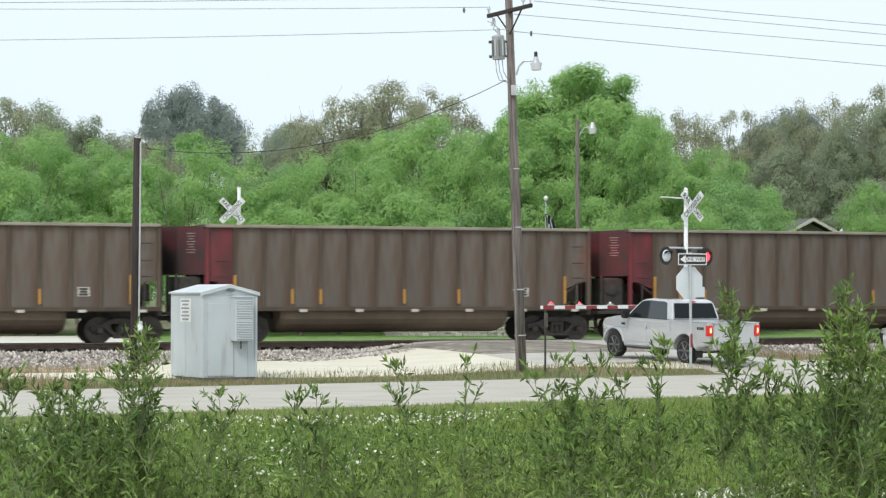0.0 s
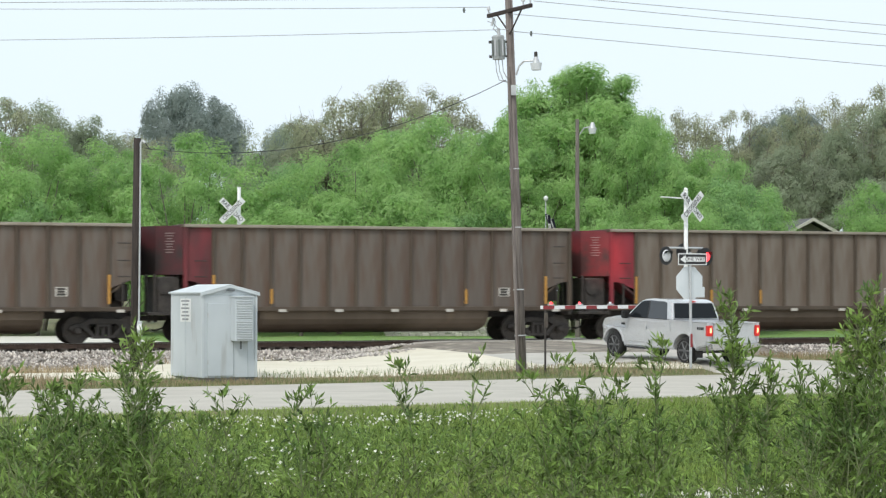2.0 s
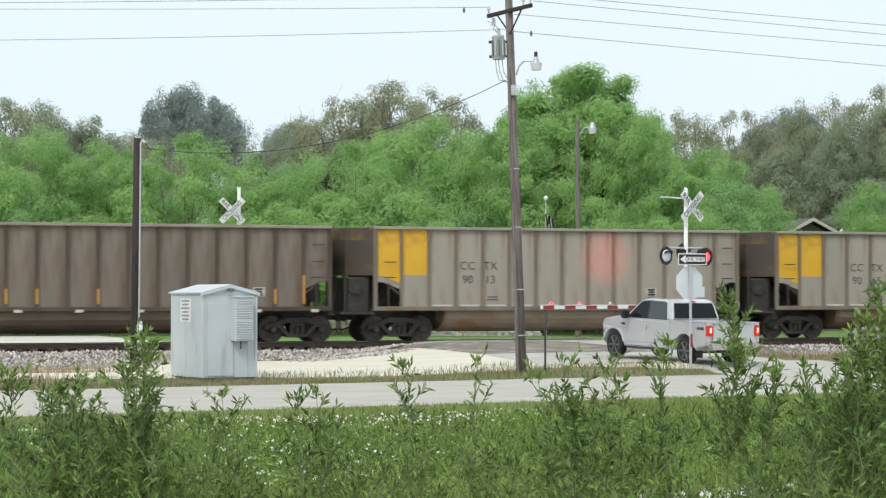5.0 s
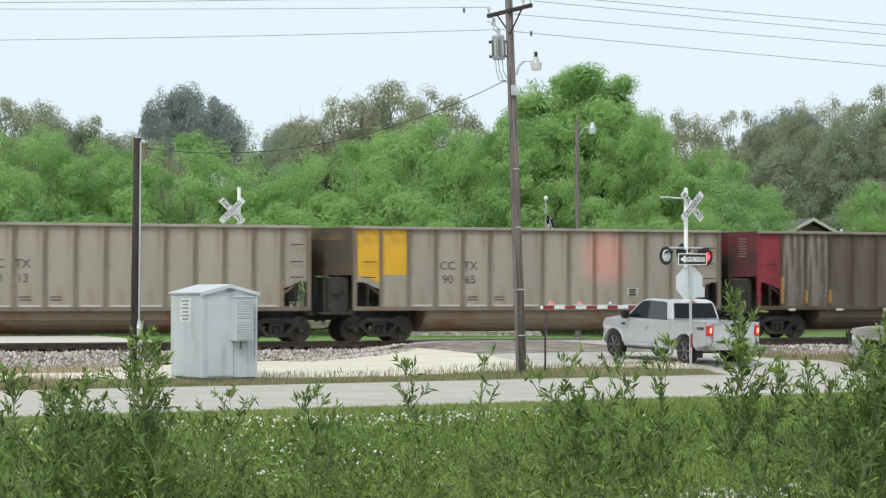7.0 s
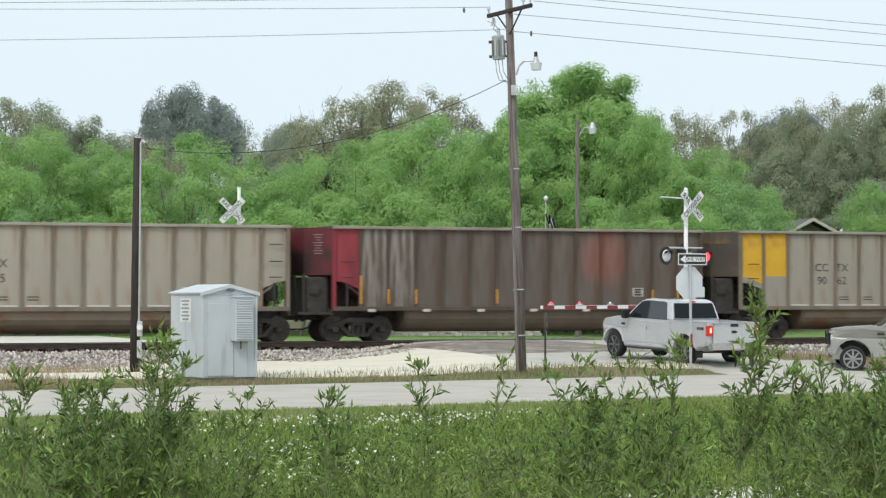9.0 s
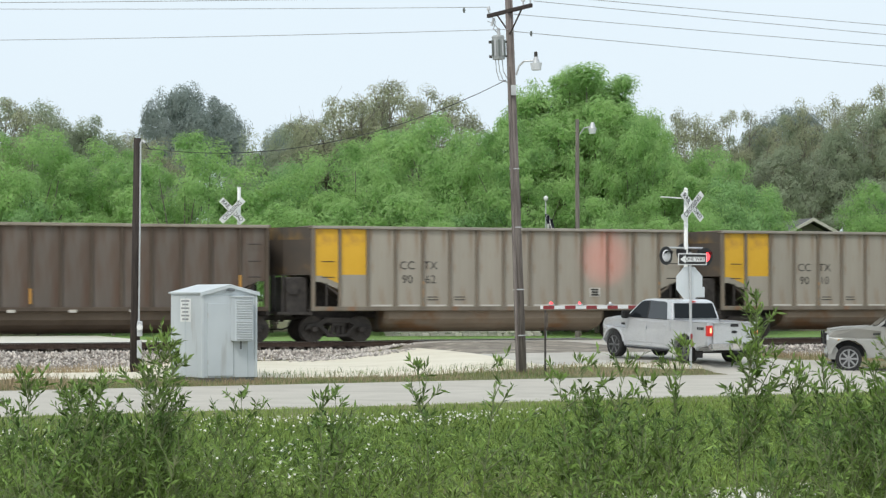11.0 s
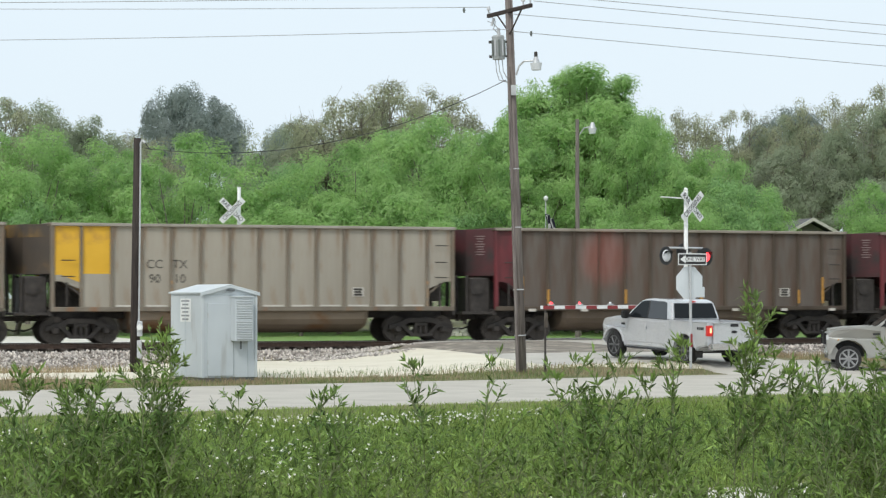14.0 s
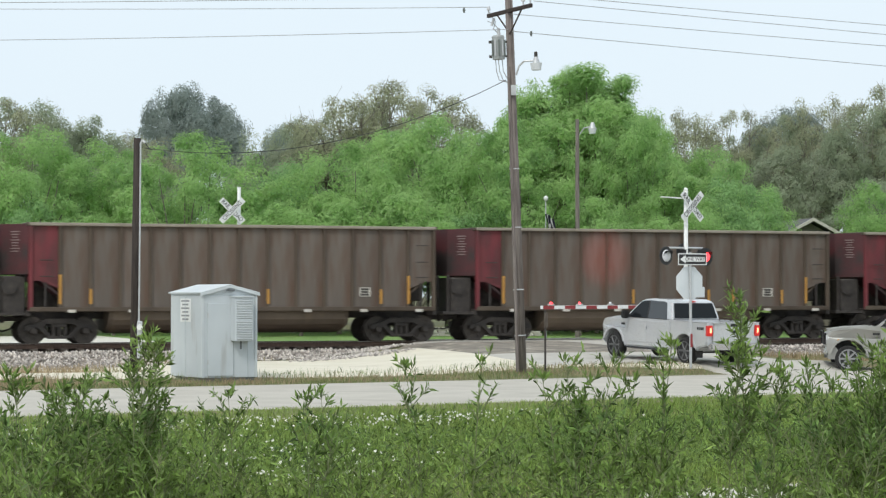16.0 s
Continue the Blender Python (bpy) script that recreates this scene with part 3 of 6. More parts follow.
def railcar(kind, marks, seed, label):
    """A bathtub coal gondola: x along the car from its painted end, y across, z from the rail head."""
    rng = random.Random(seed)
    grey = kind == "grey"
    side, rib = (MAT["grey_side"], MAT["grey_rib"]) if grey else (MAT["brown_side"], MAT["brown_rib"])
    # end faces get a darker colour than the end panels beside them
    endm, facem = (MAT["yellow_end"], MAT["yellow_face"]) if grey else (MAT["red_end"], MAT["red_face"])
    if kind == "faded":
        side = MAT["brown_faded"]
    if kind == "brown":
        endm, facem = MAT["red_dull"], MAT["red_dark"]
    tub = MAT["grey_tub"] if grey else MAT["tub"]
    car = thing("coal_gondola", Matrix(), label, "railway car", "cars of the coal train")
    w = BODY / NPAN
    painted = 2 if grey else 1
    for sy in (-1, 1):
        y = sy * HALF_W
        for i in range(NPAN):
            x0, x1 = i * w, (i + 1) * w
            m = endm if i < painted else side
            if kind == "patched" and i in (1, 2):
                m = MAT["pale_panel"]
            first, last = i == 0, i == NPAN - 1

            def make(first=first, last=last, sy=sy):
                lo0 = SILL + (1.0 if first else 0.72 if last else 0.0)
                lo1 = SILL + (0.72 if first else 1.0 if last else 0.0)
                if first or last:
                    pts = [(0, lo0), (w * (0.35 if first else 0.65), max(lo0, lo1)), (w, lo1), (w, TOP - 0.02), (0, TOP - 0.02)]
                else:
                    pts = [(0, SILL), (w, SILL), (w, TOP - 0.02), (0, TOP - 0.02)]
                return prism(Bm(), pts, sy * (HALF_W - 0.05), sy * (HALF_W - 0.02))
            key = ("panel", first, last, sy, m.name)
            me = shared(key, lambda: mesh_of(make(), "side_panel", m))
            mesh_part("side_panel", me, m, car, "painted end panel" if i < painted else "", pose(x0, 0, 0))
            if grey and i == 1:  # the yellow stops above the foot of the second panel
                mesh_part("panel_skirt", shared(("skirt", sy), lambda: mesh_of(boxm((w / 2, sy * (HALF_W - 0.014), SILL + 0.62), (w - 0.1, 0.016, 1.24)), "panel_skirt", side)), side, car, "unpainted grey foot of the end panel", pose(x0, 0, 0))
            if grey and i == 0:
                mesh_part("end_trim", shared(("etrim", sy), lambda: mesh_of(prism(Bm(), [(0.0, SILL + 0.98), (w * 0.35, SILL + 0.98), (w, SILL + 0.70), (w, SILL + 0.92), (w * 0.35, SILL + 1.2), (0, SILL + 1.2)], sy * (HALF_W - 0.02), sy * (HALF_W - 0.008)), "end_trim", side)), side, car, "", pose(x0, 0, 0))
        for i in range(NPAN + 1):
            end = i in (0, NPAN)
            m = endm if i < painted and not grey else rib

            def make_rib(end=end, sy=sy):
                bm = Bm()
                wd = 0.085 if end else 0.06
                prism(bm, [(-wd, sy * (HALF_W - 0.02)), (-wd * 0.6, sy * (HALF_W + 0.07)), (wd * 0.6, sy * (HALF_W + 0.07)), (wd, sy * (HALF_W - 0.02))], SILL, TOP - 0.08, "z")
                return bm
            me = shared(("rib", end, sy, m.name), lambda: mesh_of(make_rib(), "rib", m))
            mesh_part("rib", me, m, car, "", pose(min(max(i * w, 0.06), BODY - 0.06), 0, 0))
        lip = MAT["lip_grey"] if grey else MAT["lip_brown"]
        mesh_part("top_rail", shared(("lip", sy, lip.name), lambda: mesh_of(boxm((BODY / 2, sy * (HALF_W + 0.0), TOP - 0.05), (BODY, 0.22, 0.11), 0.02), "top_rail", lip)), lip, car)
        mesh_part("side_sill", shared(("sill", sy, rib.name), lambda: mesh_of(boxm((BODY / 2, y, SILL + 0.03), (BODY, 0.16, 0.16), 0.02), "side_sill", rib)), rib, car)
        # tread ladder and grab irons at the corners
        for x, k in ((0.35, 0), (BODY - 0.75, 1)):
            def make_grab(sy=sy):
                return rod(Bm(), (0, sy * (HALF_W + 0.09), 0), (0.45, sy * (HALF_W + 0.09), 0), 0.018, seg=6)
            for z in ((2.85, 2.3) if k == 0 else (3.45, 2.85, 2.3)):
                mesh_part("grab_iron", shared(("grab", sy), lambda: mesh_of(make_grab(), "grab_iron", MAT["under"])), None, car, "", pose(x, 0, z))
        for x in (0.55, BODY - 0.55):
            mesh_part("corner_post", shared(("post", sy), lambda: mesh_of(boxm((0, sy * (HALF_W - 0.03), 1.6), (0.06, 0.06, 1.0)), "corner_post", MAT["under"])), None, car, "", pose(x, 0, 0))
        # reflectors
        for i in range(1, 1 if grey else NPAN, 2):
            mesh_part("sill_reflector", shared(("wref", sy), lambda: mesh_of(boxm((0, sy * (HALF_W + 0.09), SILL - 0.03), (0.28, 0.015, 0.10)), "sill_reflector", MAT["reflector_white"])), None, car, "", pose(i * w + 0.4, 0, 0))
        if not grey:
            for i in sorted(rng.sample(range(2, NPAN - 1), 4)) + [1, NPAN - 1]:
                h = 1.0 if i in (1, NPAN - 1) else 0.52
                mesh_part("side_reflector", shared(("oref", sy, h), lambda: mesh_of(boxm((0, sy * (HALF_W + 0.078), 1.36 + h / 2), (0.10, 0.015, h)), "side_reflector", MAT["reflector_orange"])), None, car, "orange reflector strip", pose(i * w, 0, 0))
        else:
            for i in (4, NPAN - 1):
                mesh_part("side_reflector", shared(("gref", sy), lambda: mesh_of(boxm((0, sy * (HALF_W + 0.074), 1.72), (0.09, 0.012, 0.9)), "side_reflector", MAT["reflector_worn"])), None, car, "worn orange reflector strip", pose(i * w, 0, 0))
            for i in range(2, NPAN - 1):
                mesh_part("panel_foot", shared(("foot", sy), lambda: mesh_of(boxm((w / 2, sy * (HALF_W - 0.005), SILL + 0.145), (w * 0.72, 0.02, 0.06)), "panel_foot", MAT["reflector_white"])), None, car, "", pose(i * w, 0, 0))
    # ends: sloped sheets, dark underneath by an added plate, with a top cross rail and ribs
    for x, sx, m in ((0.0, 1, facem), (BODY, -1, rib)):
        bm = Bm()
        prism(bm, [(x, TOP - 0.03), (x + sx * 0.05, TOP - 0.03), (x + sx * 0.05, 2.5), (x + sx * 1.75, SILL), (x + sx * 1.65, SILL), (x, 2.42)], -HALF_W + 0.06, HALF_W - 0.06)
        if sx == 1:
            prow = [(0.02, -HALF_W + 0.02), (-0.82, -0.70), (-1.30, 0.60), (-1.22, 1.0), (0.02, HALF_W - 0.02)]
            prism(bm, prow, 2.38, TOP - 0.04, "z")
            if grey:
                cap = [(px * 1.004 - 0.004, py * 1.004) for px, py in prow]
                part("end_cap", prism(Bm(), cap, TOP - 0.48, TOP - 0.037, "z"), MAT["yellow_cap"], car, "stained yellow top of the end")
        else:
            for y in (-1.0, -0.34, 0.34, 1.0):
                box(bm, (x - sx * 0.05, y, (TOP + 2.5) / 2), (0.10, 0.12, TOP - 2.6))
        part("end_sheet", bm, m, car, "dark painted end sheet" if sx == 1 else "")
        # added plate, no known part: makes the end openings look black inside
        part("end_web", prism(Bm(), [(x + sx * (0.12 if sx == 1 else 0.45), SILL), (x + sx * 1.66, SILL), (x + sx * (0.12 if sx == 1 else 0.45), 2.40 if sx == 1 else 2.1)], -0.42, -0.38), MAT["under"], car, "dark plate added to block the view under the end slope")
        part("end_rail", boxm((x, 0, TOP - 0.05), (0.18, HALF_W * 2, 0.12), 0.02), rib, car)
        bm = Bm()
        for y in (-1.15, -0.8):
            rod(bm, (x - sx * 0.12, y, 1.2), (x - sx * 0.12, y, 2.4 if sx == 1 else 3.9), 0.022, seg=6)
        for k in range(3 if sx == 1 else 7):
            rod(bm, (x - sx * 0.12, -1.15, 1.4 + k * 0.4), (x - sx * 0.12, -0.8, 1.4 + k * 0.4), 0.016, seg=6)
        part("end_ladder", bm, MAT["under"], car)
        bm = Bm()
        box(bm, (x + sx * 0.3, 0, 0.98), (1.0, 0.6, 0.36), 0.03)
        box(bm, (x, 0, 1.05), (0.16, 2.9, 0.22), 0.02)
        part("draft_sill", bm, MAT["under"], car)
        bm = Bm()
        box(bm, (x - sx * 0.36, 0, 0.86), (0.55, 0.16, 0.18), 0.03)
        box(bm, (x - sx * 0.68, 0, 0.86), (0.24, 0.30, 0.30), 0.06, seg=2)
        part("coupler", bm, MAT["under"], car)
        bm = Bm()
        tube(bm, [(x - sx * 0.1, 0.35, 0.85), (x - sx * 0.35, 0.35, 0.5), (x - sx * 0.6, 0.30, 0.42), (x - sx * 0.76, 0.26, 0.45)], 0.03)
        part("brake_hose", bm, MAT["under"], car)
    part("brake_reservoir", boxm((-0.46, -0.25, 1.66), (0.80, 1.9, 1.30), 0.05), MAT["under"], car)
    part("brake_platform", boxm((-0.66, -0.2, 1.02), (1.15, 2.5, 0.10), 0.01), MAT["under"], car)
    for px, py in ((-0.94, -1.1), (-1.10, -0.45), (-1.18, 0.35), (-0.80, 0.9)):
        mesh_part("end_post", shared("epost", lambda: mesh_of(boxm((0, 0, 1.72), (0.10, 0.10, 1.36), 0.01), "end_post", MAT["under"])), None, car, "", pose(px, py, 0))
    part("brake_wheel", rod(Bm(), (-0.62, -1.24, 1.95), (-0.62, -1.29, 1.95), 0.26, seg=16), MAT["under"], car)
    part("brake_box", boxm((BODY - 0.45, -0.5, 1.75), (0.5, 0.5, 0.6), 0.04), MAT["under"], car)
    # rounded bathtub between the bogies
    bm = Bm()
    prof = []
    for k in range(13):
        a = math.pi * k / 12
        prof.append((-math.cos(a) * 1.46, SILL - 0.02 - 0.80 * math.sin(a) ** 0.7))
    ends = [(p[0] * 0.94, SILL - 0.02 - (SILL - 0.02 - p[1]) * 0.90) for p in prof]
    prism(bm, ends, 2.75, 2.9, "x", scale_b=prof)
    prism(bm, prof, 2.9, 11.2, "x")
    prism(bm, prof, 11.2, 11.35, "x", scale_b=ends)
    part("bathtub", bm, tub, car, "rounded low tub hung between the bogies")
    bm = Bm()
    box(bm, (BODY / 2, 0, 1.0), (BODY - 0.6, 0.7, 0.3))
    part("centre_sill", bm, MAT["under"], car)
    # coal load
    nx, ny = 40, 9
    X, Y = np.meshgrid(np.linspace(0.15, BODY - 0.15, nx), np.linspace(-1.42, 1.42, ny), indexing="ij")
    Z = np.array([TOP - 0.42 + 0.22 * noise.noise(Vector((a * 0.5, b, seed))) for a, b in zip(X.ravel(), Y.ravel())])
    i = np.arange(nx * ny).reshape(nx, ny)
    f = np.stack([i[:-1, :-1], i[1:, :-1], i[1:, 1:], i[:-1, 1:]], -1).reshape(-1, 4)
    raw("coal_load", np.stack([X.ravel(), Y.ravel(), Z], -1), f, MAT["coal"], car)
    # bogies
    axles = []
    sf, ws = shared("sf", sideframe_mesh), shared("ws", wheelset_mesh)
    for bx in (1.12, BODY - 1.12):
        for y in (-1.0, 1.0):
            mesh_part("side_frame", sf, MAT["under"], car, "", pose(bx, y, 0))
        part("bolster", boxm((bx, 0, 0.68), (0.4, 2.1, 0.25), 0.03), MAT["under"], car)
        for d in (-0.89, 0.89):
            axles.append(mesh_part("wheelset", ws, MAT["wheel"], car, "steel wheels on one axle", pose(bx + d, 0, 0.455)))
    # data plate and markings on both sides
    for sy, turn in ((-1, 0), (1, 180)):
        y = sy * (HALF_W + 0.003)
        px = BODY - w * (3.5 if grey else 2.55)
        part("data_plate", boxm((px, y - sy * 0.012, 1.78), (0.42, 0.012, 0.32)), MAT["reflector_white"], car, "small white data plate")
        bm = Bm()
        for k in range(3):
            box(bm, (px - 0.01, y - sy * 0.002, 1.685 + k * 0.095), (0.31 - 0.05 * (k % 2), 0.012, 0.075))
        part("plate_print", bm, MAT["stencil"], car)
        if marks:
            for j, (a, b) in enumerate(marks):
                for t, z in ((a, 2.72), (b, 2.22)):
                    lettering(t, 0.42, MAT["stencil"], car, pose((3.58 + j * 0.88) if sy < 0 else (BODY - 3.58 - j * 0.88), y - sy * 0.015, z, 90, 0, turn))
            bm = Bm()
            for j in range(2):
                for k in range(2):
                    box(bm, (4.55 + j * w, y - sy * 0.018, 1.50 + k * 0.1), (0.4, 0.008, 0.035))
            part("small_print", bm, MAT["stencil"], car)
        elif sy < 0:
            bm = Bm()
            for k in range(8):
                box(bm, (-0.414, -1.119, 3.82 - k * 0.095), (0.012, 0.36 - 0.07 * (k % 3), 0.032), 0, pose(0, 0, 0, 0, 0, 46))
            part("end_print", bm, MAT["pale_mark"], car)
    return car, axles


# order of the cars with the place of each painted end along the rails at 0 s
BROWN = "sooty brown steel coal gondola with a faded red end"
GREY = "grey painted steel coal gondola with yellow end panels"
CARS = [(-4, "brown", None), (-3, "brown", None), (-2, "brown", None), (-1, "brown", None), (0, "faded", None),
        (1, "grey", (("CC", "90"), ("TX", "13"))), (2, "grey", (("CC", "90"), ("TX", "65"))), (3, "patched", None),
        (4, "grey", (("CC", "90"), ("TX", "62"))), (5, "grey", (("CC", "90"), ("TX", "10"))),
        (6, "brown", None), (7, "brown", None), (8, "brown", None), (9, "brown", None)]


def advance(t):
    """Metres that the train has gone at t seconds."""
    return (388.16 * t + 0.1545 * t * t / 2 - 0.02506 * t ** 3 / 6) / 45.93


TRAIN = []
for n_car, kind_car, marks_car in CARS:
    text = GREY if kind_car == "grey" else "brown coal gondola with red end and scraped pale panels" if kind_car == "patched" else BROWN
    made_car, made_axles = railcar(kind_car, marks_car, 20 + n_car, text)
    s_start = 26.3 + (1082.0 + 741.7 * n_car) / 45.93
    TRAIN.append((made_car, made_axles, s_start))


# ---- poles, wires, shed and signs ----
def catenary(p0, p1, sag, n=14):
    p0, p1 = Vector(p0), Vector(p1)
    return [p0.lerp(p1, i / n) - Vector((0, 0, sag * 4 * (i / n) * (1 - i / n))) for i in range(n + 1)]


def wire(p0, p1, sag, r, material, label, name="power_line"):
    cu = bpy.data.curves.new(name, "CURVE")
    cu.dimensions, cu.bevel_depth, cu.bevel_resolution = "3D", r, 1
    pts = catenary(p0, p1, sag)
    sp = cu.splines.new("POLY")
    sp.points.add(len(pts) - 1)
    for p, v in zip(sp.points, pts):
        p.co = (*v, 1)
    tmp = new(name, cu)
    bpy.context.view_layer.update()
    me = bpy.data.meshes.new_from_object(tmp)
    bpy.data.objects.remove(tmp)
    me.materials.clear()
    me.materials.append(material)
    return tagged(new(name, me), label, "wire", "overhead wires")


def utility_pole():
    bx, by, bz = 2.14, 58.6, -0.18
    pole = thing("utility_pole", pose(bx, by, bz, 0, -1.9, 0), "weathered grey wooden utility pole leaning slightly beside the highway", "utility pole")
    part("shaft", rod(Bm(), (0, 0, -0.3), (0, 0, 10.85), 0.15, 0.10, 16), MAT["pole_wood"], pole, smooth=True)
    # the arm runs across the highway
    arm_rot = pose(0, 0, 0, 0, 0, -60)
    part("crossarm", box(Bm(), (0.0, -0.13, 9.93), (2.25, 0.09, 0.105), 0.01, arm_rot), MAT["dark_wood"], pole)
    bm = Bm()
    d = arm_rot.to_3x3() @ Vector((1, 0, 0))
    for k in (-0.62, 0.62):
        rod(bm, d * k + Vector((0, -0.13, 9.88)), Vector((0, -0.11, 9.3)), 0.022, seg=6)
    part("arm_brace", bm, MAT["dark_wood"], pole)
    for k in (-1.08, 0.72, 1.08):
        bm = Bm()
        c = d * k + Vector((0, -0.13, 9.99))
        rod(bm, c, c + Vector((0, 0, 0.12)), 0.02, seg=6)
        rod(bm, c + Vector((0, 0, 0.10)), c + Vector((0, 0, 0.2)), 0.06, 0.035, 10)
        part("insulator", bm, MAT["galv"], pole, "grey porcelain insulator")
    bm = Bm()
    rod(bm, (-0.33, -0.06, 8.62), (-0.33, -0.06, 9.22), 0.17, 0.17, 16)
    rod(bm, (-0.33, -0.06, 9.22), (-0.33, -0.06, 9.27), 0.18, 0.15, 16)
    tf = part("transformer", bm, MAT["tank_grey"], pole, "grey can transformer with cooling fins")
    # fins alternate between dark and pale grey
    for k in range(5):
        a = math.radians(-150 + k * 32)
        part("fin", boxm((-0.33 + 0.19 * math.cos(a), -0.06 + 0.19 * math.sin(a), 8.92), (0.045, 0.05, 0.44), 0.006), MAT["galv"] if k % 2 else MAT["tank_dark"], tf)
    bm = Bm()
    for k in range(4):
        rod(bm, (-0.31, -0.06, 9.27 + k * 0.055), (-0.31, -0.06, 9.31 + k * 0.055), 0.07 - 0.01 * k, 0.04, 10)
    part("bushing", bm, MAT["galv"], tf)
    bm = Bm()
    for z in (8.7, 9.1):
        box(bm, (-0.13, -0.03, z), (0.2, 0.06, 0.05))
        box(bm, (-0.55, -0.06, z), (0.08, 0.07, 0.07))
    part("bracket", bm, MAT["under"], tf)
    bm = Bm()
    for k, x in enumerate((-0.42, -0.34, -0.24)):
        tube(bm, [(x, -0.06, 8.62), (x + 0.02, -0.06, 8.3), (x + 0.08 + 0.03 * k, -0.08, 8.05), (-0.11, -0.06, 7.98)], 0.012, 5)
    tube(bm, [(-0.31, -0.06, 9.45), (-0.45, -0.2, 9.6), (-0.58, 0.6, 9.75)], 0.01, 5)
    part("drop_wires", bm, MAT["wire"], pole)
    bm = Bm()
    tube(bm, [(0.13, -0.05, 8.17), (0.22, -0.08, 8.42), (0.36, -0.12, 8.54), (0.60, -0.16, 8.54), (0.66, -0.17, 8.52)], 0.025, 8)
    part("lamp_arm", bm, MAT["galv"], pole)
    bm = Bm()
    rod(bm, (0.68, -0.18, 8.47), (0.68, -0.18, 8.64), 0.10, 0.055, 12)
    lamp = part("lamp_head", bm, MAT["galv"], pole)
    part("photocell", rod(Bm(), (0.68, -0.18, 8.64), (0.68, -0.18, 8.78), 0.055, 0.045, 10), MAT["under"], lamp, "dark photocell cap")
    part("lamp_bowl", rod(Bm(), (0.68, -0.18, 8.28), (0.68, -0.18, 8.47), 0.13, 0.165, 14), MAT["lens_clear"], lamp, "clear ribbed lamp bowl")
    bm = Bm()
    box(bm, (0.04, -0.16, 7.75), (0.14, 0.1, 0.28), 0.01)
    part("junction_box", bm, MAT["galv"], pole)
    bm = rod(Bm(), (-0.10, -0.13, 0.0), (-0.06, -0.10, 8.4), 0.045, seg=8)
    part("conduit", bm, MAT["pole_wood"], pole, "weathered cable riser")
    bm = Bm()
    # strain insulators on the lines and the jumper loop at the arm's end
    inv = pole.matrix_basis.inverted()
    for p in ((0.585, 59.5, 9.90), (2.42, 58.8, 9.16)):
        c = inv @ Vector(p)
        spool = rod(Bm(), c + Vector((0, 0, -0.07)), c + Vector((0, 0, 0.07)), 0.028, seg=10)
        part("line_insulator", rod(spool, c + Vector((0, 0, -0.02)), c + Vector((0, 0, 0.02)), 0.042, seg=10), MAT["tank_dark"], pole)
    e = d * -1.05 + Vector((0, -0.16, 9.9))
    loop = Bm()
    tube(loop, [e + Vector(v) for v in ((0, 0, 0.14), (0.06, -0.02, 0.0), (0.16, -0.03, -0.14), (0.13, -0.02, -0.26), (0.10, 0, -0.34), (0.22, 0.05, -0.46))], 0.012, 5)
    part("jumper_wire", loop, MAT["wire"], pole)
    cut = rod(Bm(), e + Vector((0.05, -0.03, -0.26)), e + Vector((0.12, -0.03, -0.05)), 0.035, seg=8)
    part("fuse_cutout", cut, MAT["galv"], pole, "pale fuse cutout hanging below the arm")
    for z in (1.05, 2.3, 4.0, 5.6):
        rod(bm, (0, 0, z), (0, 0, z + 0.03), 0.158 - z * 0.0046 + 0.004, seg=16)
    part("strap", bm, MAT["galv"], pole)
    return pole


def service_pole():
    pole = thing("service_pole", pose(-8.47, 59.0, -0.12), "dark short wooden service pole with a meter conduit", "utility pole")
    part("shaft", rod(Bm(), (0, 0, -0.3), (0.06, 0, 6.42), 0.14, 0.10, 14), MAT["dark_wood"], pole, smooth=True)
    bm = rod(Bm(), (0.13, -0.1, 1.25), (0.16, -0.08, 6.25), 0.025, seg=8)
    tube(bm, [(0.16, -0.08, 6.25), (0.22, -0.1, 6.36), (0.29, -0.12, 6.28)], 0.035, 8)
    part("conduit", bm, MAT["galv"], pole, "bare metal conduit")
    bm = box(Bm(), (0.16, -0.15, 1.18), (0.14, 0.12, 0.42), 0.015)
    meter = part("meter_box", bm, MAT["galv"], pole)
    part("meter", rod(Bm(), (0.17, -0.2, 1.22), (0.17, -0.3, 1.22), 0.085, 0.075, 14), MAT["white"], meter, "round white meter")
    part("lower_box", box(Bm(), (0.15, -0.15, 0.62), (0.12, 0.1, 0.5), 0.01), MAT["galv"], pole)
    bm = Bm()
    tube(bm, [(0.29, -0.12, 6.28), (0.42, -0.12, 6.1), (0.55, -0.1, 6.12)], 0.015, 5)
    part("drip_loop", bm, MAT["wire_dark"], pole)
    return pole


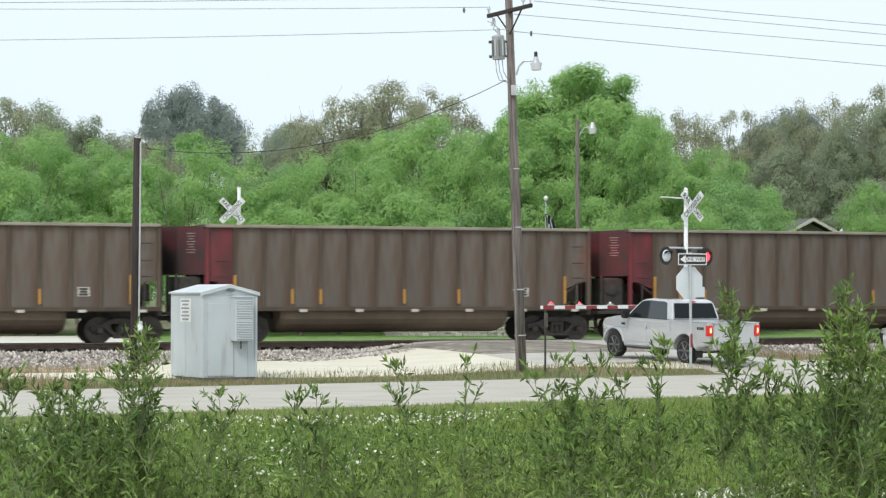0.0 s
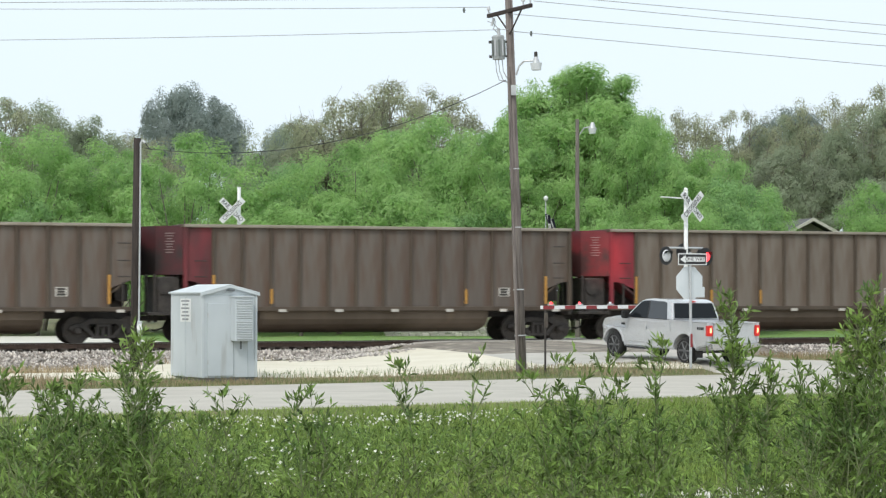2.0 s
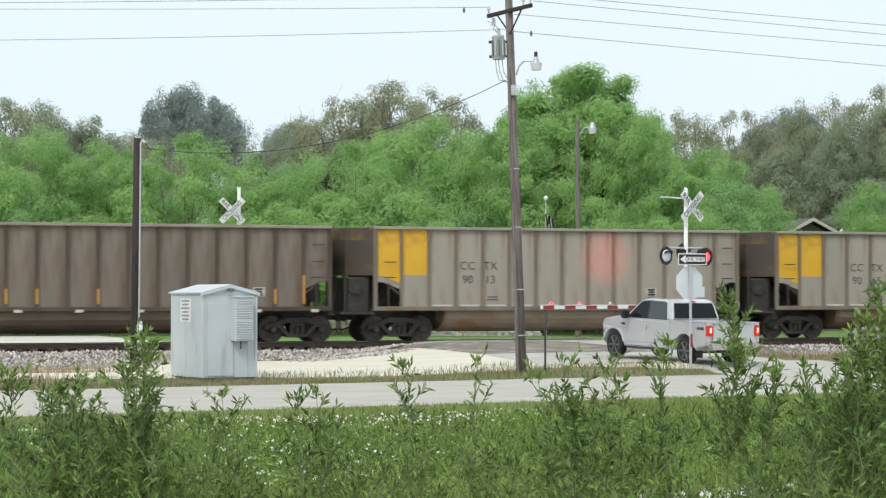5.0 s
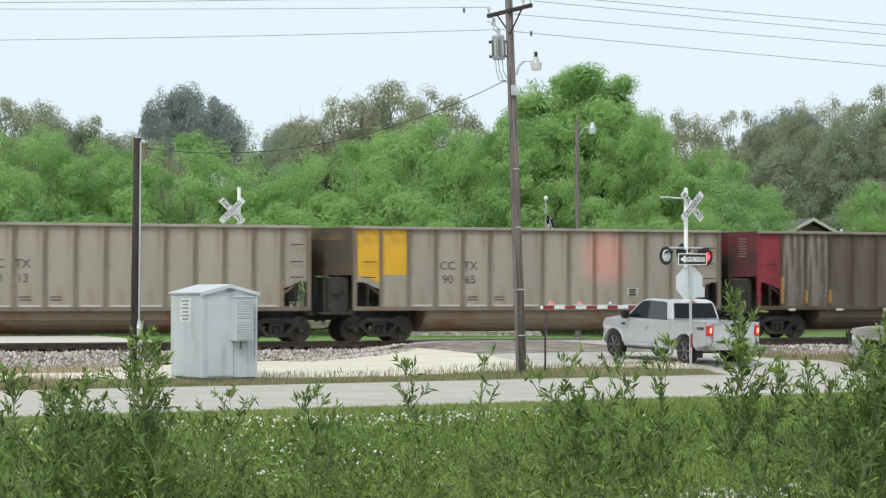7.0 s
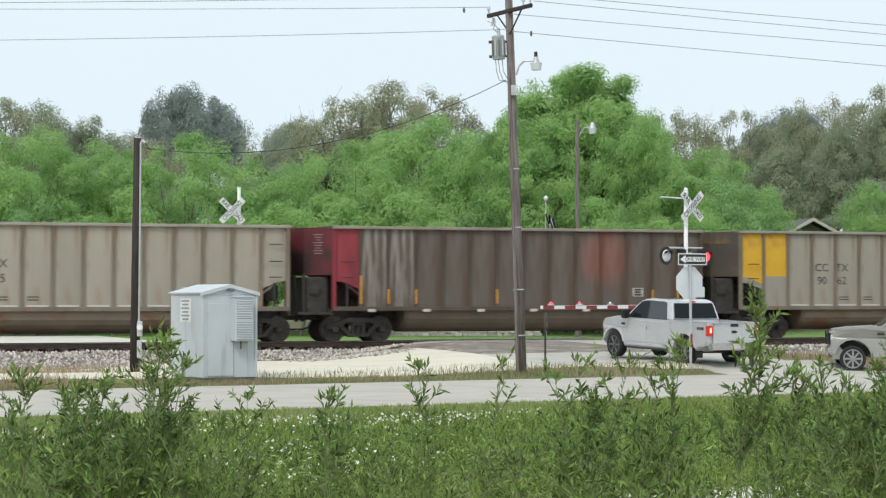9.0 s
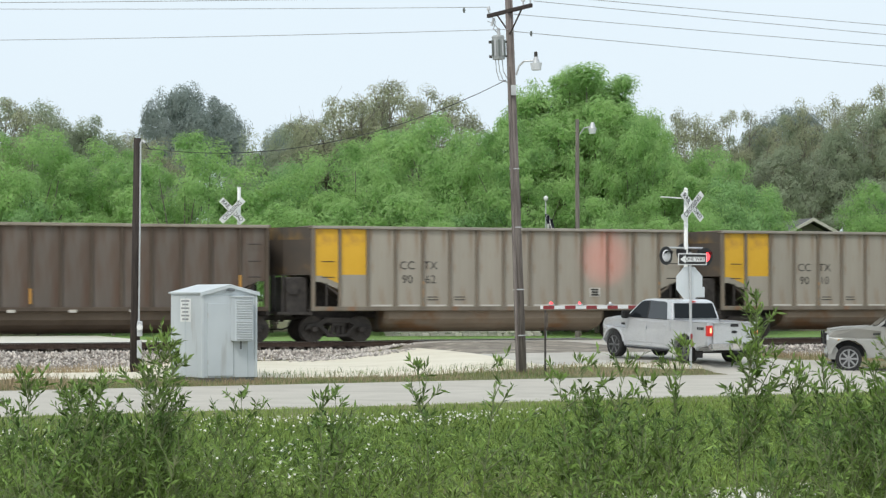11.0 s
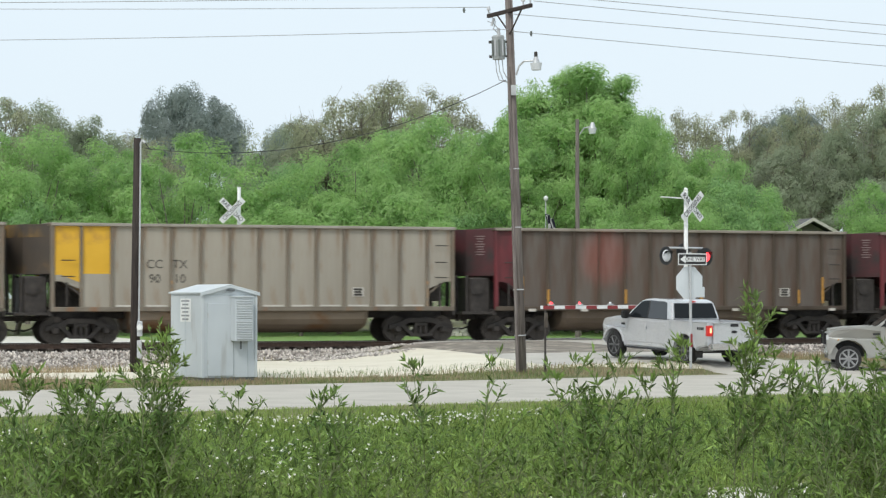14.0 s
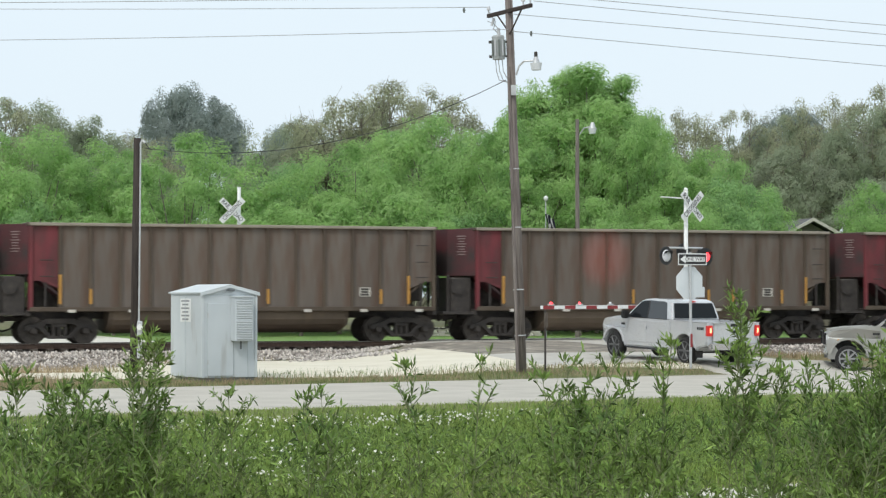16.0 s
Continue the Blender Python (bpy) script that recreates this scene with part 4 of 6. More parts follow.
def signal_shed():
    w, d, h = 1.56, 2.0, 2.12
    shed = thing("signal_shed", pose(-6.16, 54.75, -0.14, 0, 0, 30), "grey painted sheet steel signal equipment shed", "equipment shed")
    # x along the gable front, y away from the highway; origin at the near corner
    part("body", boxm((w / 2 - 0.0, d / 2, h / 2), (w, d, h), 0.012), MAT["shed"], shed)
    gable = [(0, h), (w, h), (w, h + 0.05), (w / 2, h + 0.24), (0, h + 0.05)]
    part("gable", prism(Bm(), gable, 0.0, d), MAT["shed"], shed)
    for sx in (0, 1):
        o = 0.05
        a = (-o if sx == 0 else w + o, h + 0.04)
        b = (w / 2, h + 0.25)
        part("roof_panel", prism(Bm(), [a, b, (b[0], b[1] + 0.03), (a[0], a[1] + 0.03)], -0.06, d + 0.06, "y", 0.004, 1), MAT["shed_roof"], shed)
    part("roof_trim", prism(Bm(), [(-0.05, h - 0.02), (w / 2, h + 0.19), (w + 0.05, h - 0.02), (w + 0.05, h + 0.035), (w / 2, h + 0.245), (-0.05, h + 0.035)], -0.075, -0.05), MAT["shed_roof"], shed)
    part("vent_slot", boxm((w * 0.5, -0.07, h + 0.12), (0.22, 0.02, 0.05)), MAT["shed_dark"], shed)
    # door, corner posts and seams stand proud
    door = part("door", boxm((0.52, -0.018, 0.98), (0.72, 0.03, 1.86), 0.006), MAT["shed"], shed)
    part("hinge", boxm((0.17, -0.03, 1.6), (0.03, 0.03, 0.12)), MAT["galv"], door)
    part("hinge", boxm((0.17, -0.03, 0.4), (0.03, 0.03, 0.12)), MAT["galv"], door)
    for x in (0.03, w - 0.03):
        part("corner_post", boxm((x, -0.012, h / 2), (0.06, 0.03, h - 0.01), 0.004), MAT["shed_roof"], shed)
    for x in (0.9, 1.3):
        part("seam", boxm((x, -0.008, h / 2), (0.02, 0.02, h - 0.03)), MAT["shed"], shed)
    part("side_seam", boxm((-0.008, d / 2, h / 2), (0.02, 0.03, h - 0.03)), MAT["shed"], shed)
    part("base_skid", boxm((w / 2, d / 2, -0.03), (w - 0.06, d - 0.06, 0.14)), MAT["shed_dark"], shed)
    ac = part("air_conditioner", boxm((1.06, -0.16, 1.50), (0.50, 0.32, 1.12), 0.015), MAT["shed"], shed, "wall-hung louvred air conditioner")
    for k in range(11):
        for half in (0, 1):
            z = 1.0 + half * 0.54 + k * 0.043
            part("louvre", boxm((1.06, -0.325, z), (0.42, 0.02, 0.022), 0, pose(0, 0, 0, 35, 0, 0)), MAT["shed_roof"], ac)
    # backing plates: shade between the louvres is put into their grey
    for half in (0, 1):
        part("grille_back", boxm((1.06, -0.321, 1.215 + half * 0.54), (0.43, 0.006, 0.49)), MAT["grille_grey"], ac)
    part("hood", boxm((1.06, -0.17, 2.075), (0.54, 0.37, 0.03), 0.004), MAT["shed_roof"], ac)
    part("rust_drip", boxm((1.1, -0.005, 0.83), (0.05, 0.012, 0.2)), MAT["shed_dark"], ac)
    notice = part("notice", boxm((-0.006, d * 0.50, 1.73), (0.012, 0.66, 0.60), 0.002), MAT["sign_white"], shed, "white notice board with grey print")
    for k in range(6):
        part("print_bar", boxm((-0.014, d * 0.50, 1.97 - k * 0.095), (0.006, 0.50 - 0.11 * (k % 2), 0.045)), MAT["print_grey"], notice)
    return shed


def crossbuck(parent, c, size, normal_turn):
    """Two crossed white boards with black letters on a mast, facing local -y turned by normal_turn."""
    out = []
    for ang, word in ((45, "CROSSING"), (-45, "RAIL  ROAD")):
        m = pose(*c, 0, 0, normal_turn) @ pose(0, -0.09 - (0.02 if ang > 0 else 0.0), 0, 0, -ang, 0)
        b = part("crossbuck_board", boxm((0, 0, 0), (size, 0.015, size * 0.19), 0.004), MAT["sign_white"], parent, "white board with black railroad lettering", m)
        lettering(word, size * 0.19, MAT["black"], b, pose(0, -0.014, 0, 90, 0, 0) @ Matrix.Diagonal((0.86, 1, 1, 1)))
        out.append(b)
    return out


def light_head(parent, c, turn, lit, lens_r=0.165):
    """A round black background with hood and red lens, facing local -y."""
    m = pose(*c, 0, 0, turn)
    bm = rod(Bm(), (0, 0.0, 0), (0, 0.02, 0), 0.30, seg=28)
    rod(bm, (0, 0.02, 0), (0, 0.2, 0), 0.14, 0.11, 16)
    disc = part("signal_target", bm, MAT["black"], parent, "round black signal background", m)
    bm = Bm()
    for k in range(9):
        a0, a1 = math.pi * (k / 9 * 1.3 - 0.15), math.pi * ((k + 1) / 9 * 1.3 - 0.15)
        p = [Vector((0.17 * math.cos(a), y, 0.17 * math.sin(a))) for a in (a0, a1) for y in (0.0, -0.26 * max(math.sin((a0 + a1) / 2), 0.15))]
        vs = [bm.verts.new(v) for v in (p[0], p[1], p[3], p[2])]
        bm.faces.new(vs)
    bmesh.ops.solidify(bm, geom=bm.faces[:], thickness=0.008)
    part("visor", bm, MAT["black"], disc)
    bm = Bm()
    bmesh.ops.create_uvsphere(bm, u_segments=20, v_segments=10, radius=lens_r, matrix=Matrix.Translation((0, -0.01, 0)) @ Matrix.Diagonal((1, 0.35, 1, 1)))
    part("lens", bm, MAT["lamp_red"] if lit else MAT["lens_red_off"], disc, "glowing red lens" if lit else "unlit pale lens", smooth=True)
    return disc


def crossing_signal():
    bx, by, bz = 7.89, 69.7, 0.16
    sig = thing("crossing_signal", pose(bx, by, bz, 0, 0, 30), "galvanised railway crossing signal mast with crossbuck and flashing lights", "crossing signal")
    part("mast", rod(Bm(), (0, 0, 0), (0, 0, 5.25), 0.075, 0.065, 14), MAT["white"], sig, "white painted tubular mast", smooth=True)
    part("mast_cap", ball(Bm(), (0, 0, 5.25), 0.075), MAT["white"], sig)
    part("mast_base", boxm((0, 0, 0.15), (0.42, 0.42, 0.3), 0.03), MAT["galv"], sig)
    crossbuck(sig, (0.16, -0.02, 4.72), 1.22, 6)
    part("antenna_arm", rod(Bm(), (-0.02, 0, 4.97), (-1.0, 0.0, 5.0), 0.022, seg=8), MAT["white"], sig, "thin white bracket arm")
    part("lamp_crossbar", rod(Bm(), (-0.82, 0, 3.36), (0.68, 0, 3.36), 0.035, seg=10), MAT["galv"], sig)
    light_head(sig, (-0.86, -0.1, 3.1), 12, False, 0.195)
    light_head(sig, (0.72, -0.1, 3.08), 4, True)
    light_head(sig, (0.0, 0.14, 3.22), 184, False)
    light_head(sig, (0.78, 0.14, 3.08), 184, True)
    part("notice_plate", boxm((0.42, -0.1, 1.93), (0.5, 0.012, 0.34)), MAT["sign_back"], sig)
    # gate mechanism, counterweight and lowered arm
    part("gate_mechanism", boxm((0, -0.28, 1.25), (0.42, 0.34, 0.6), 0.03), MAT["galv"], sig)
    arm = part("gate_arm", prism(Bm(), [(-5.8, 1.395), (0.0, 1.41), (0.0, 1.53), (-5.8, 1.50)], -0.34, -0.30), MAT["sign_white"], sig, "white gate arm with red stripes")
    for k in range(8):
        x = -5.72 + k * 0.80
        part("red_stripe", prism(Bm(), [(x, 1.394), (x + 0.40, 1.395), (x + 0.40, 1.502), (x, 1.501)], -0.345, -0.295), MAT["red_stripe"], arm)
    for k, x in enumerate((-5.42, -4.36, -3.2)):
        bm = box(Bm(), (x, -0.32, 1.53), (0.22, 0.08, 0.05), 0.01)
        lampb = part("arm_lamp", bm, MAT["galv"], arm)
        part("arm_lamp_lens", ball(Bm(), (x, -0.32, 1.57), 0.05), MAT["lamp_red"] if k < 2 else MAT["lens_red_off"], lampb)
    # red beams thrown by the rear lamps on the passing cars
    ld = bpy.data.lights.new("signal_beam", "SPOT")
    ld.energy, ld.color, ld.spot_size, ld.spot_blend, ld.shadow_soft_size = 2000, (1.0, 0.06, 0.05), radians(15), 1.0, 0.1
    beam = new("signal_beam", ld)
    beam.matrix_world = look((bx + 0.2, by + 0.9, 3.4), (6.05, 79.6, 3.35))
    return sig


def far_signal():
    sig = thing("far_crossing_signal", pose(-9.13, 92.0, 0.05, 0, 0, 14), "white crossing mast with crossbuck beyond the train", "crossing signal")
    part("mast", rod(Bm(), (0.40, 0.1, 0), (0.40, 0.1, 6.6), 0.08, 0.075, 12), MAT["white"], sig, smooth=True)
    crossbuck(sig, (0.09, 0.0, 5.58), 1.36, -8)
    return sig


def stop_sign():
    bx, by = 7.02, 60.9
    st = thing("stop_and_one_way_sign", pose(bx, by, 0.0, 0, 0, 30), "steel post with a one way sign above a stop sign's back", "road sign")
    part("post", rod(Bm(), (0, 0, -0.2), (0, 0, 3.2), 0.04, seg=10), MAT["galv"], st)
    part("reflector_strip", boxm((0, -0.044, 0.70), (0.07, 0.012, 0.38)), MAT["red_stripe"], st, "red reflective strip")
    pts = [(0.457 / math.cos(math.pi / 8) * math.cos(math.pi / 8 + k * math.pi / 4), 2.33 + 0.457 / math.cos(math.pi / 8) * math.sin(math.pi / 8 + k * math.pi / 4)) for k in range(8)]
    part("stop_plate", prism(Bm(), pts, 0.05, 0.056), MAT["sign_back"], st, "bare metal back of an octagonal plate")
    part("stop_face", prism(Bm(), [(x * 0.97, 2.33 + (z - 2.33) * 0.97) for x, z in pts], 0.056, 0.06), MAT["red_stripe"], st)
    ow = part("one_way_plate", boxm((0.03, -0.06, 3.0), (0.914, 0.01, 0.33), 0.003), MAT["sign_white"], st, "black and white one way arrow sign", pose(0, 0, 0, 0, 0, -8))
    part("one_way_field", boxm((0.03, -0.067, 3.0), (0.86, 0.006, 0.275)), MAT["black"], ow)
    arrow = [(-0.37, 3.0), (-0.19, 3.115), (-0.19, 3.065), (0.42, 3.065), (0.42, 2.935), (-0.19, 2.935), (-0.19, 2.885)]
    part("arrow", prism(Bm(), arrow, -0.074, -0.071), MAT["sign_white"], ow, "white arrow")
    lettering("ONE WAY", 0.135, MAT["black"], ow, pose(0.11, -0.077, 3.0, 90, 0, 0))
    return st


def delineator():
    d = thing("marker_post", pose(2.78, 58.4, -0.18), "thin dark steel marker post with a brown plate", "post")
    part("post", boxm((0, 0, 0.85), (0.055, 0.045, 1.8), 0.006), MAT["under"], d)
    part("plate", boxm((0.02, -0.03, 1.48), (0.10, 0.01, 0.40), 0.003), MAT["tie"], d)
    return d


utility_pole()
service_pole()
signal_shed()
crossing_signal()
far_signal()
stop_sign()
delineator()
LINE = "thin grey overhead power wire"
wire((2.75, 57.1, 9.97), (81, 101, 10.85), 0.4, 0.0095, MAT["wire"], LINE)
wire((2.45, 57.9, 9.935), (81, 102, 10.09), 0.4, 0.0095, MAT["wire"], LINE)
wire((1.86, 58.4, 9.65), (81, 102, 10.1), 0.4, 0.0095, MAT["wire"], LINE)
wire((1.86, 58.5, 9.19), (81, 102, 8.7), 0.4, 0.0095, MAT["wire"], LINE)
wire((1.25, 59.4, 9.97), (-42, 62, 10.7), 0.2, 0.0095, MAT["wire"], LINE)
wire((2.75, 57.1, 9.97), (-42, 60, 10.33), 0.2, 0.0095, MAT["wire"], LINE)
wire((1.80, 58.5, 9.24), (-42, 62, 9.56), 0.3, 0.0095, MAT["wire"], LINE)
wire((1.72, 58.5, 7.85), (-8.2, 58.9, 6.02), 0.8, 0.0105, MAT["wire_dark"], "dark twisted service cable sagging between poles")


# ---- vehicles: x forward, y to the driver's side, z up, origin on the road ----
def arch(cx, r, base, n=9):
    """Outline points over a wheel arch, from the front to the rear."""
    a0 = math.asin(min(max((base - 0.40) / r, -1), 1))
    return [(cx + r * math.cos(a0 + (math.pi - 2 * a0) * k / (n - 1)), 0.40 + r * math.sin(a0 + (math.pi - 2 * a0) * k / (n - 1))) for k in range(n)]


def wheel(car, x, y, r, rim_mat, spokes):
    s = 1 if y > 0 else -1
    hub = part("wheel", rod(Bm(), (0, -0.13, 0), (0, 0.11, 0), r - 0.09, seg=24), MAT["trim_black"], car, "", pose(x, y, r, 0, 0, 0 if s > 0 else 180))
    bm = Bm()
    prof = [(-0.13, r - 0.10), (-0.135, r - 0.03), (-0.10, r), (0.10, r), (0.135, r - 0.03), (0.13, r - 0.10)]
    n = 32
    ring = [[bm.verts.new((q * math.cos(6.28319 * k / n), p, q * math.sin(6.28319 * k / n))) for p, q in prof] for k in range(n)]
    for k in range(n):
        a, b = ring[k], ring[(k + 1) % n]
        for j in range(len(prof)):
            bm.faces.new((a[j], b[j], b[(j + 1) % len(prof)], a[(j + 1) % len(prof)]))
    part("tyre", bm, MAT["tyre"], hub)
    bm = Bm()
    rr = r - 0.10
    for k in range(n):
        a0, a1 = 6.28319 * k / n, 6.28319 * (k + 1) / n
        vs = [bm.verts.new((q * math.cos(a), 0.125, q * math.sin(a))) for q, a in ((rr, a0), (rr, a1), (rr - 0.035, a1), (rr - 0.035, a0))]
        bm.faces.new(vs)
    for k in range(spokes):
        a = 6.28319 * k / spokes
        box(bm, (rr * 0.5 * math.cos(a), 0.115, rr * 0.5 * math.sin(a)), (rr, 0.03, 0.055), 0.008, pose(0, 0, 0, 0, -math.degrees(a), 0))
    rod(bm, (0, 0.09, 0), (0, 0.14, 0), 0.075, 0.06, 14)
    part("rim", bm, rim_mat, hub)
    return hub


def side_glass(bm, pts, ybase, lean, zb, out):
    """A pane on a leaning cab side; pts (x, z)."""
    bm.faces.new([bm.verts.new((x, out * (ybase - (z - zb) * lean + 0.006), z)) for x, z in (pts[::-1] if out > 0 else pts)])
    return bm


def pickup(m, label, paint, style):
    rear, front = -1.75, 1.93 if style == "crew" else 2.22
    car = thing("pickup_truck", m, label, "pickup truck", "waiting vehicles")
    low = 0.40
    prof = [(2.78, 0.50), (2.83, 0.66), (2.84, 1.00), (2.80, 1.12), (2.68, 1.205), (2.42, 1.255), (1.98, 1.295), (1.42, 1.325), (-1.02, 1.31), (-1.06, 0.98),
            (-2.82, 0.98), (-2.84, 0.60), (-2.45, 0.52)]
    prof += arch(rear, 0.53, low)[::-1] + [(-1.1, low), (1.3, low)] + arch(front, 0.53, low)[::-1] + [(2.5, low)]
    bm = prism(Bm(), prof, -0.98, 0.98, "y", 0.10, 4)
    for v in bm.verts:
        v.co.y *= 1 - 0.28 * max((v.co.x - 2.1) / 0.84, 0) ** 1.8
    part("body", bm, paint, car)
    bedp = [(-1.04, 0.64), (-1.04, 1.31), (-2.86, 1.30), (-2.88, 1.26), (-2.88, 0.70), (-2.45, 0.68)] + arch(rear, 0.53, 0.64)[::-1] + [(-1.2, 0.62)]
    for s in (1, -1):
        part("bed_side", prism(Bm(), bedp, s * 0.90, s * 0.985, "y", 0.02, 2), paint, car)
        part("bed_rail_cap", boxm((-1.95, s * 0.94, 1.312), (1.84, 0.10, 0.02), 0.004), paint if style == "crew" else MAT["trim_black"], car)
        # flares
        for cx in (rear, front):
            o, i = arch(cx, 0.60, 0.52), arch(cx, 0.535, 0.52)
            bm = Bm()
            prism(bm, o + i[::-1], s * 0.95, s * 1.005)
            part("wheel_flare", bm, paint, car)
            part("arch_liner", prism(Bm(), arch(cx, 0.50, 0.44), s * 0.55, s * 0.60), MAT["trim_black"], car)
        for nm, x0, x1 in (("front_door", 1.30, 0.22), ("rear_door", 0.17, -0.88)):
            pts = [(x0, 0.56), (x0, 1.25), (x1, 1.25), (x1, 0.56)] if nm == "front_door" else [(x0, 0.56), (x0, 1.25), (x1, 1.25), (x1, 0.98), (x1 + 0.18, 0.56)]
            d = part(nm, prism(Bm(), pts, s * 0.97, s * 0.988, "y", 0.008, 1), paint, car)
            part("handle", boxm((x1 + 0.16, s * 0.995, 1.14), (0.20, 0.02, 0.035), 0.006), paint if style == "crew" else MAT["trim_black"], d)
        bm = Bm()
        for k, wd in enumerate((0.07, 0.05, 0.07, 0.06)):
            box(bm, (-2.42 - k * 0.085, s * 0.988, 1.12), (wd, 0.008, 0.09))
        if style == "crew":
            part("bed_decal", bm, MAT["trim_black"], car)
        else:
            bm.free()
        part("running_board", boxm((0.15, s * 0.97, 0.37), (2.1, 0.14, 0.06), 0.015), MAT["trim_black"], car)
        mir = part("mirror", boxm((1.10, s * 1.14, 1.41), (0.18, 0.26, 0.25), 0.04, seg=2), MAT["trim_black"], car)
        part("mirror_arm", boxm((1.12, s * 1.0, 1.36), (0.08, 0.12, 0.05)), MAT["trim_black"], mir)
    part("bed_floor", boxm((-1.95, 0, 1.0), (1.8, 1.8, 0.04)), MAT["trim_black"], car)
    # cab greenhouse
    zb, lean = 1.30, 0.21
    gh = [(1.44, 1.30), (0.74, 1.84), (0.50, 1.92), (0.05, 1.955), (-0.55, 1.94), (-0.84, 1.87), (-1.04, 1.32)]
    bm = Bm()
    L, R = [], []
    for x, z in gh:
        L.append(bm.verts.new((x, 0.93 - (z - zb) * lean, z)))
        R.append(bm.verts.new((x, -0.93 + (z - zb) * lean, z)))
    bm.faces.new(L)
    bm.faces.new(R[::-1])
    for i in range(len(gh)):
        j = (i + 1) % len(gh)
        bm.faces.new((L[i], R[i], R[j], L[j]))
    bmesh.ops.recalc_face_normals(bm, faces=bm.faces)
    bmesh.ops.bevel(bm, geom=bm.edges[:], offset=0.035, segments=2, affect="EDGES")
    part("cab", bm, paint, car)
    for s in (1, -1):
        part("front_side_window", side_glass(Bm(), [(1.27, 1.335), (0.70, 1.81), (0.55, 1.865), (0.25, 1.885), (0.25, 1.325)], 0.93, lean, zb, s), MAT["glass"], car)
        part("rear_side_window", side_glass(Bm(), [(0.19, 1.325), (0.19, 1.888), (-0.55, 1.872), (-0.66, 1.84), (-0.80, 1.325)], 0.93, lean, zb, s), MAT["glass"], car)

        part("window_pillar", side_glass(Bm(), [(0.249, 1.325), (0.249, 1.886), (0.191, 1.888), (0.191, 1.325)], 0.93, lean, zb, s), MAT["trim_black"], car)
        part("belt_seal", boxm((0.23, s * 0.935, 1.322), (2.1, 0.02, 0.02)), MAT["trim_black"], car)
        part("fender_vent", boxm((1.42, s * 0.985, 1.10), (0.20, 0.012, 0.06), 0.004), MAT["trim_black"], car)
        bm = Bm()
        tube(bm, [(2.74, s * 0.55, 1.225), (2.3, s * 0.60, 1.287), (1.5, s * 0.66, 1.327)], 0.022, 6)
        part("hood_crease", bm, paint, car)
        part("mud_flap", boxm((rear - 0.56, s * 0.83, 0.36), (0.02, 0.26, 0.30), 0.005), MAT["trim_black"], car)

    def lean_pane(x0, z0, x1, z1, off):
        bm = Bm()
        y0, y1 = 0.93 - (z0 - zb) * lean - 0.10, 0.93 - (z1 - zb) * lean - 0.09
        bm.faces.new([bm.verts.new(v) for v in ((x0 + off, y0, z0), (x0 + off, -y0, z0), (x1 + off, -y1, z1), (x1 + off, y1, z1))])
        if off > 0:
            bmesh.ops.reverse_faces(bm, faces=bm.faces[:])
        return bm
    part("windshield", lean_pane(1.40, 1.345, 0.78, 1.825, 0.02), MAT["glass"], car)
    part("rear_window", lean_pane(-1.022, 1.37, -0.865, 1.835, -0.012), MAT["glass"], car)
    bm = box(Bm(), (-0.85, 0, 1.895), (0.05, 0.22, 0.03), 0.008)
    part("high_brake_lamp", bm, MAT["tail_lit"] if style == "crew" else MAT["tail_dark"], car, "lit red high brake lamp" if style == "crew" else "")
    # tail
    gate = part("tailgate", boxm((-2.88, 0, 0.99), (0.06, 1.52, 0.62), 0.02, seg=2), paint, car)
    part("gate_handle", boxm((-2.925, 0, 1.235), (0.03, 0.28, 0.09), 0.008), MAT["trim_black"], gate)
    part("gate_spoiler", boxm((-2.90, 0, 1.305), (0.10, 1.62, 0.03), 0.008), paint if style == "crew" else MAT["trim_black"], gate)
    part("gate_crease", boxm((-2.913, 0, 0.80), (0.012, 1.3, 0.02)), paint, gate)
    part("badge", prism(Bm(), [(0.11 * math.cos(a), 1.03 + 0.045 * math.sin(a)) for a in np.linspace(0, 6.28, 17)[:-1]], -2.925, -2.91, "x"), MAT["trim_black"], gate, "dark oval badge")
    for s in (1, -1):
        tl = part("tail_lamp", boxm((-2.885, s * 0.885, 1.065), (0.06, 0.18, 0.33), 0.015, seg=2), MAT["tail_lit"] if style == "crew" else MAT["tail_dark"], car, "glowing red tail lamp" if style == "crew" else "")
        if style == "crew":
            part("tail_lamp_core", boxm((-2.905, s * 0.885, 1.075), (0.05, 0.09, 0.18), 0.02, seg=2), MAT["tail_core"], tl)
        part("tail_lamp_side", boxm((-2.85, s * 0.982, 1.065), (0.08, 0.02, 0.31), 0.006), MAT["tail_lit"] if style == "crew" else MAT["tail_dark"], tl)
    part("rear_bumper", boxm((-2.95, 0, 0.58), (0.20, 1.88, 0.20), 0.04, seg=2), MAT["chrome"], car)
    part("number_plate", boxm((-3.055, 0, 0.60), (0.012, 0.30, 0.15), 0.003), MAT["reflector_white"], car)
    part("hitch", boxm((-3.02, 0, 0.42), (0.18, 0.10, 0.10), 0.01), MAT["trim_black"], car)
    part("rear_axle", rod(Bm(), (rear, -0.75, 0.40), (rear, 0.75, 0.40), 0.09, seg=10), MAT["under"], car)
    part("spare_tyre", rod(Bm(), (-2.35, 0, 0.42), (-2.35, 0, 0.62), 0.34, seg=20), MAT["tyre"], car)
    # front
    part("grille", boxm((2.845, 0, 0.96), (0.05, 1.06, 0.34), 0.02), MAT["trim_black"] if style != "crew" else MAT["chrome"], car)
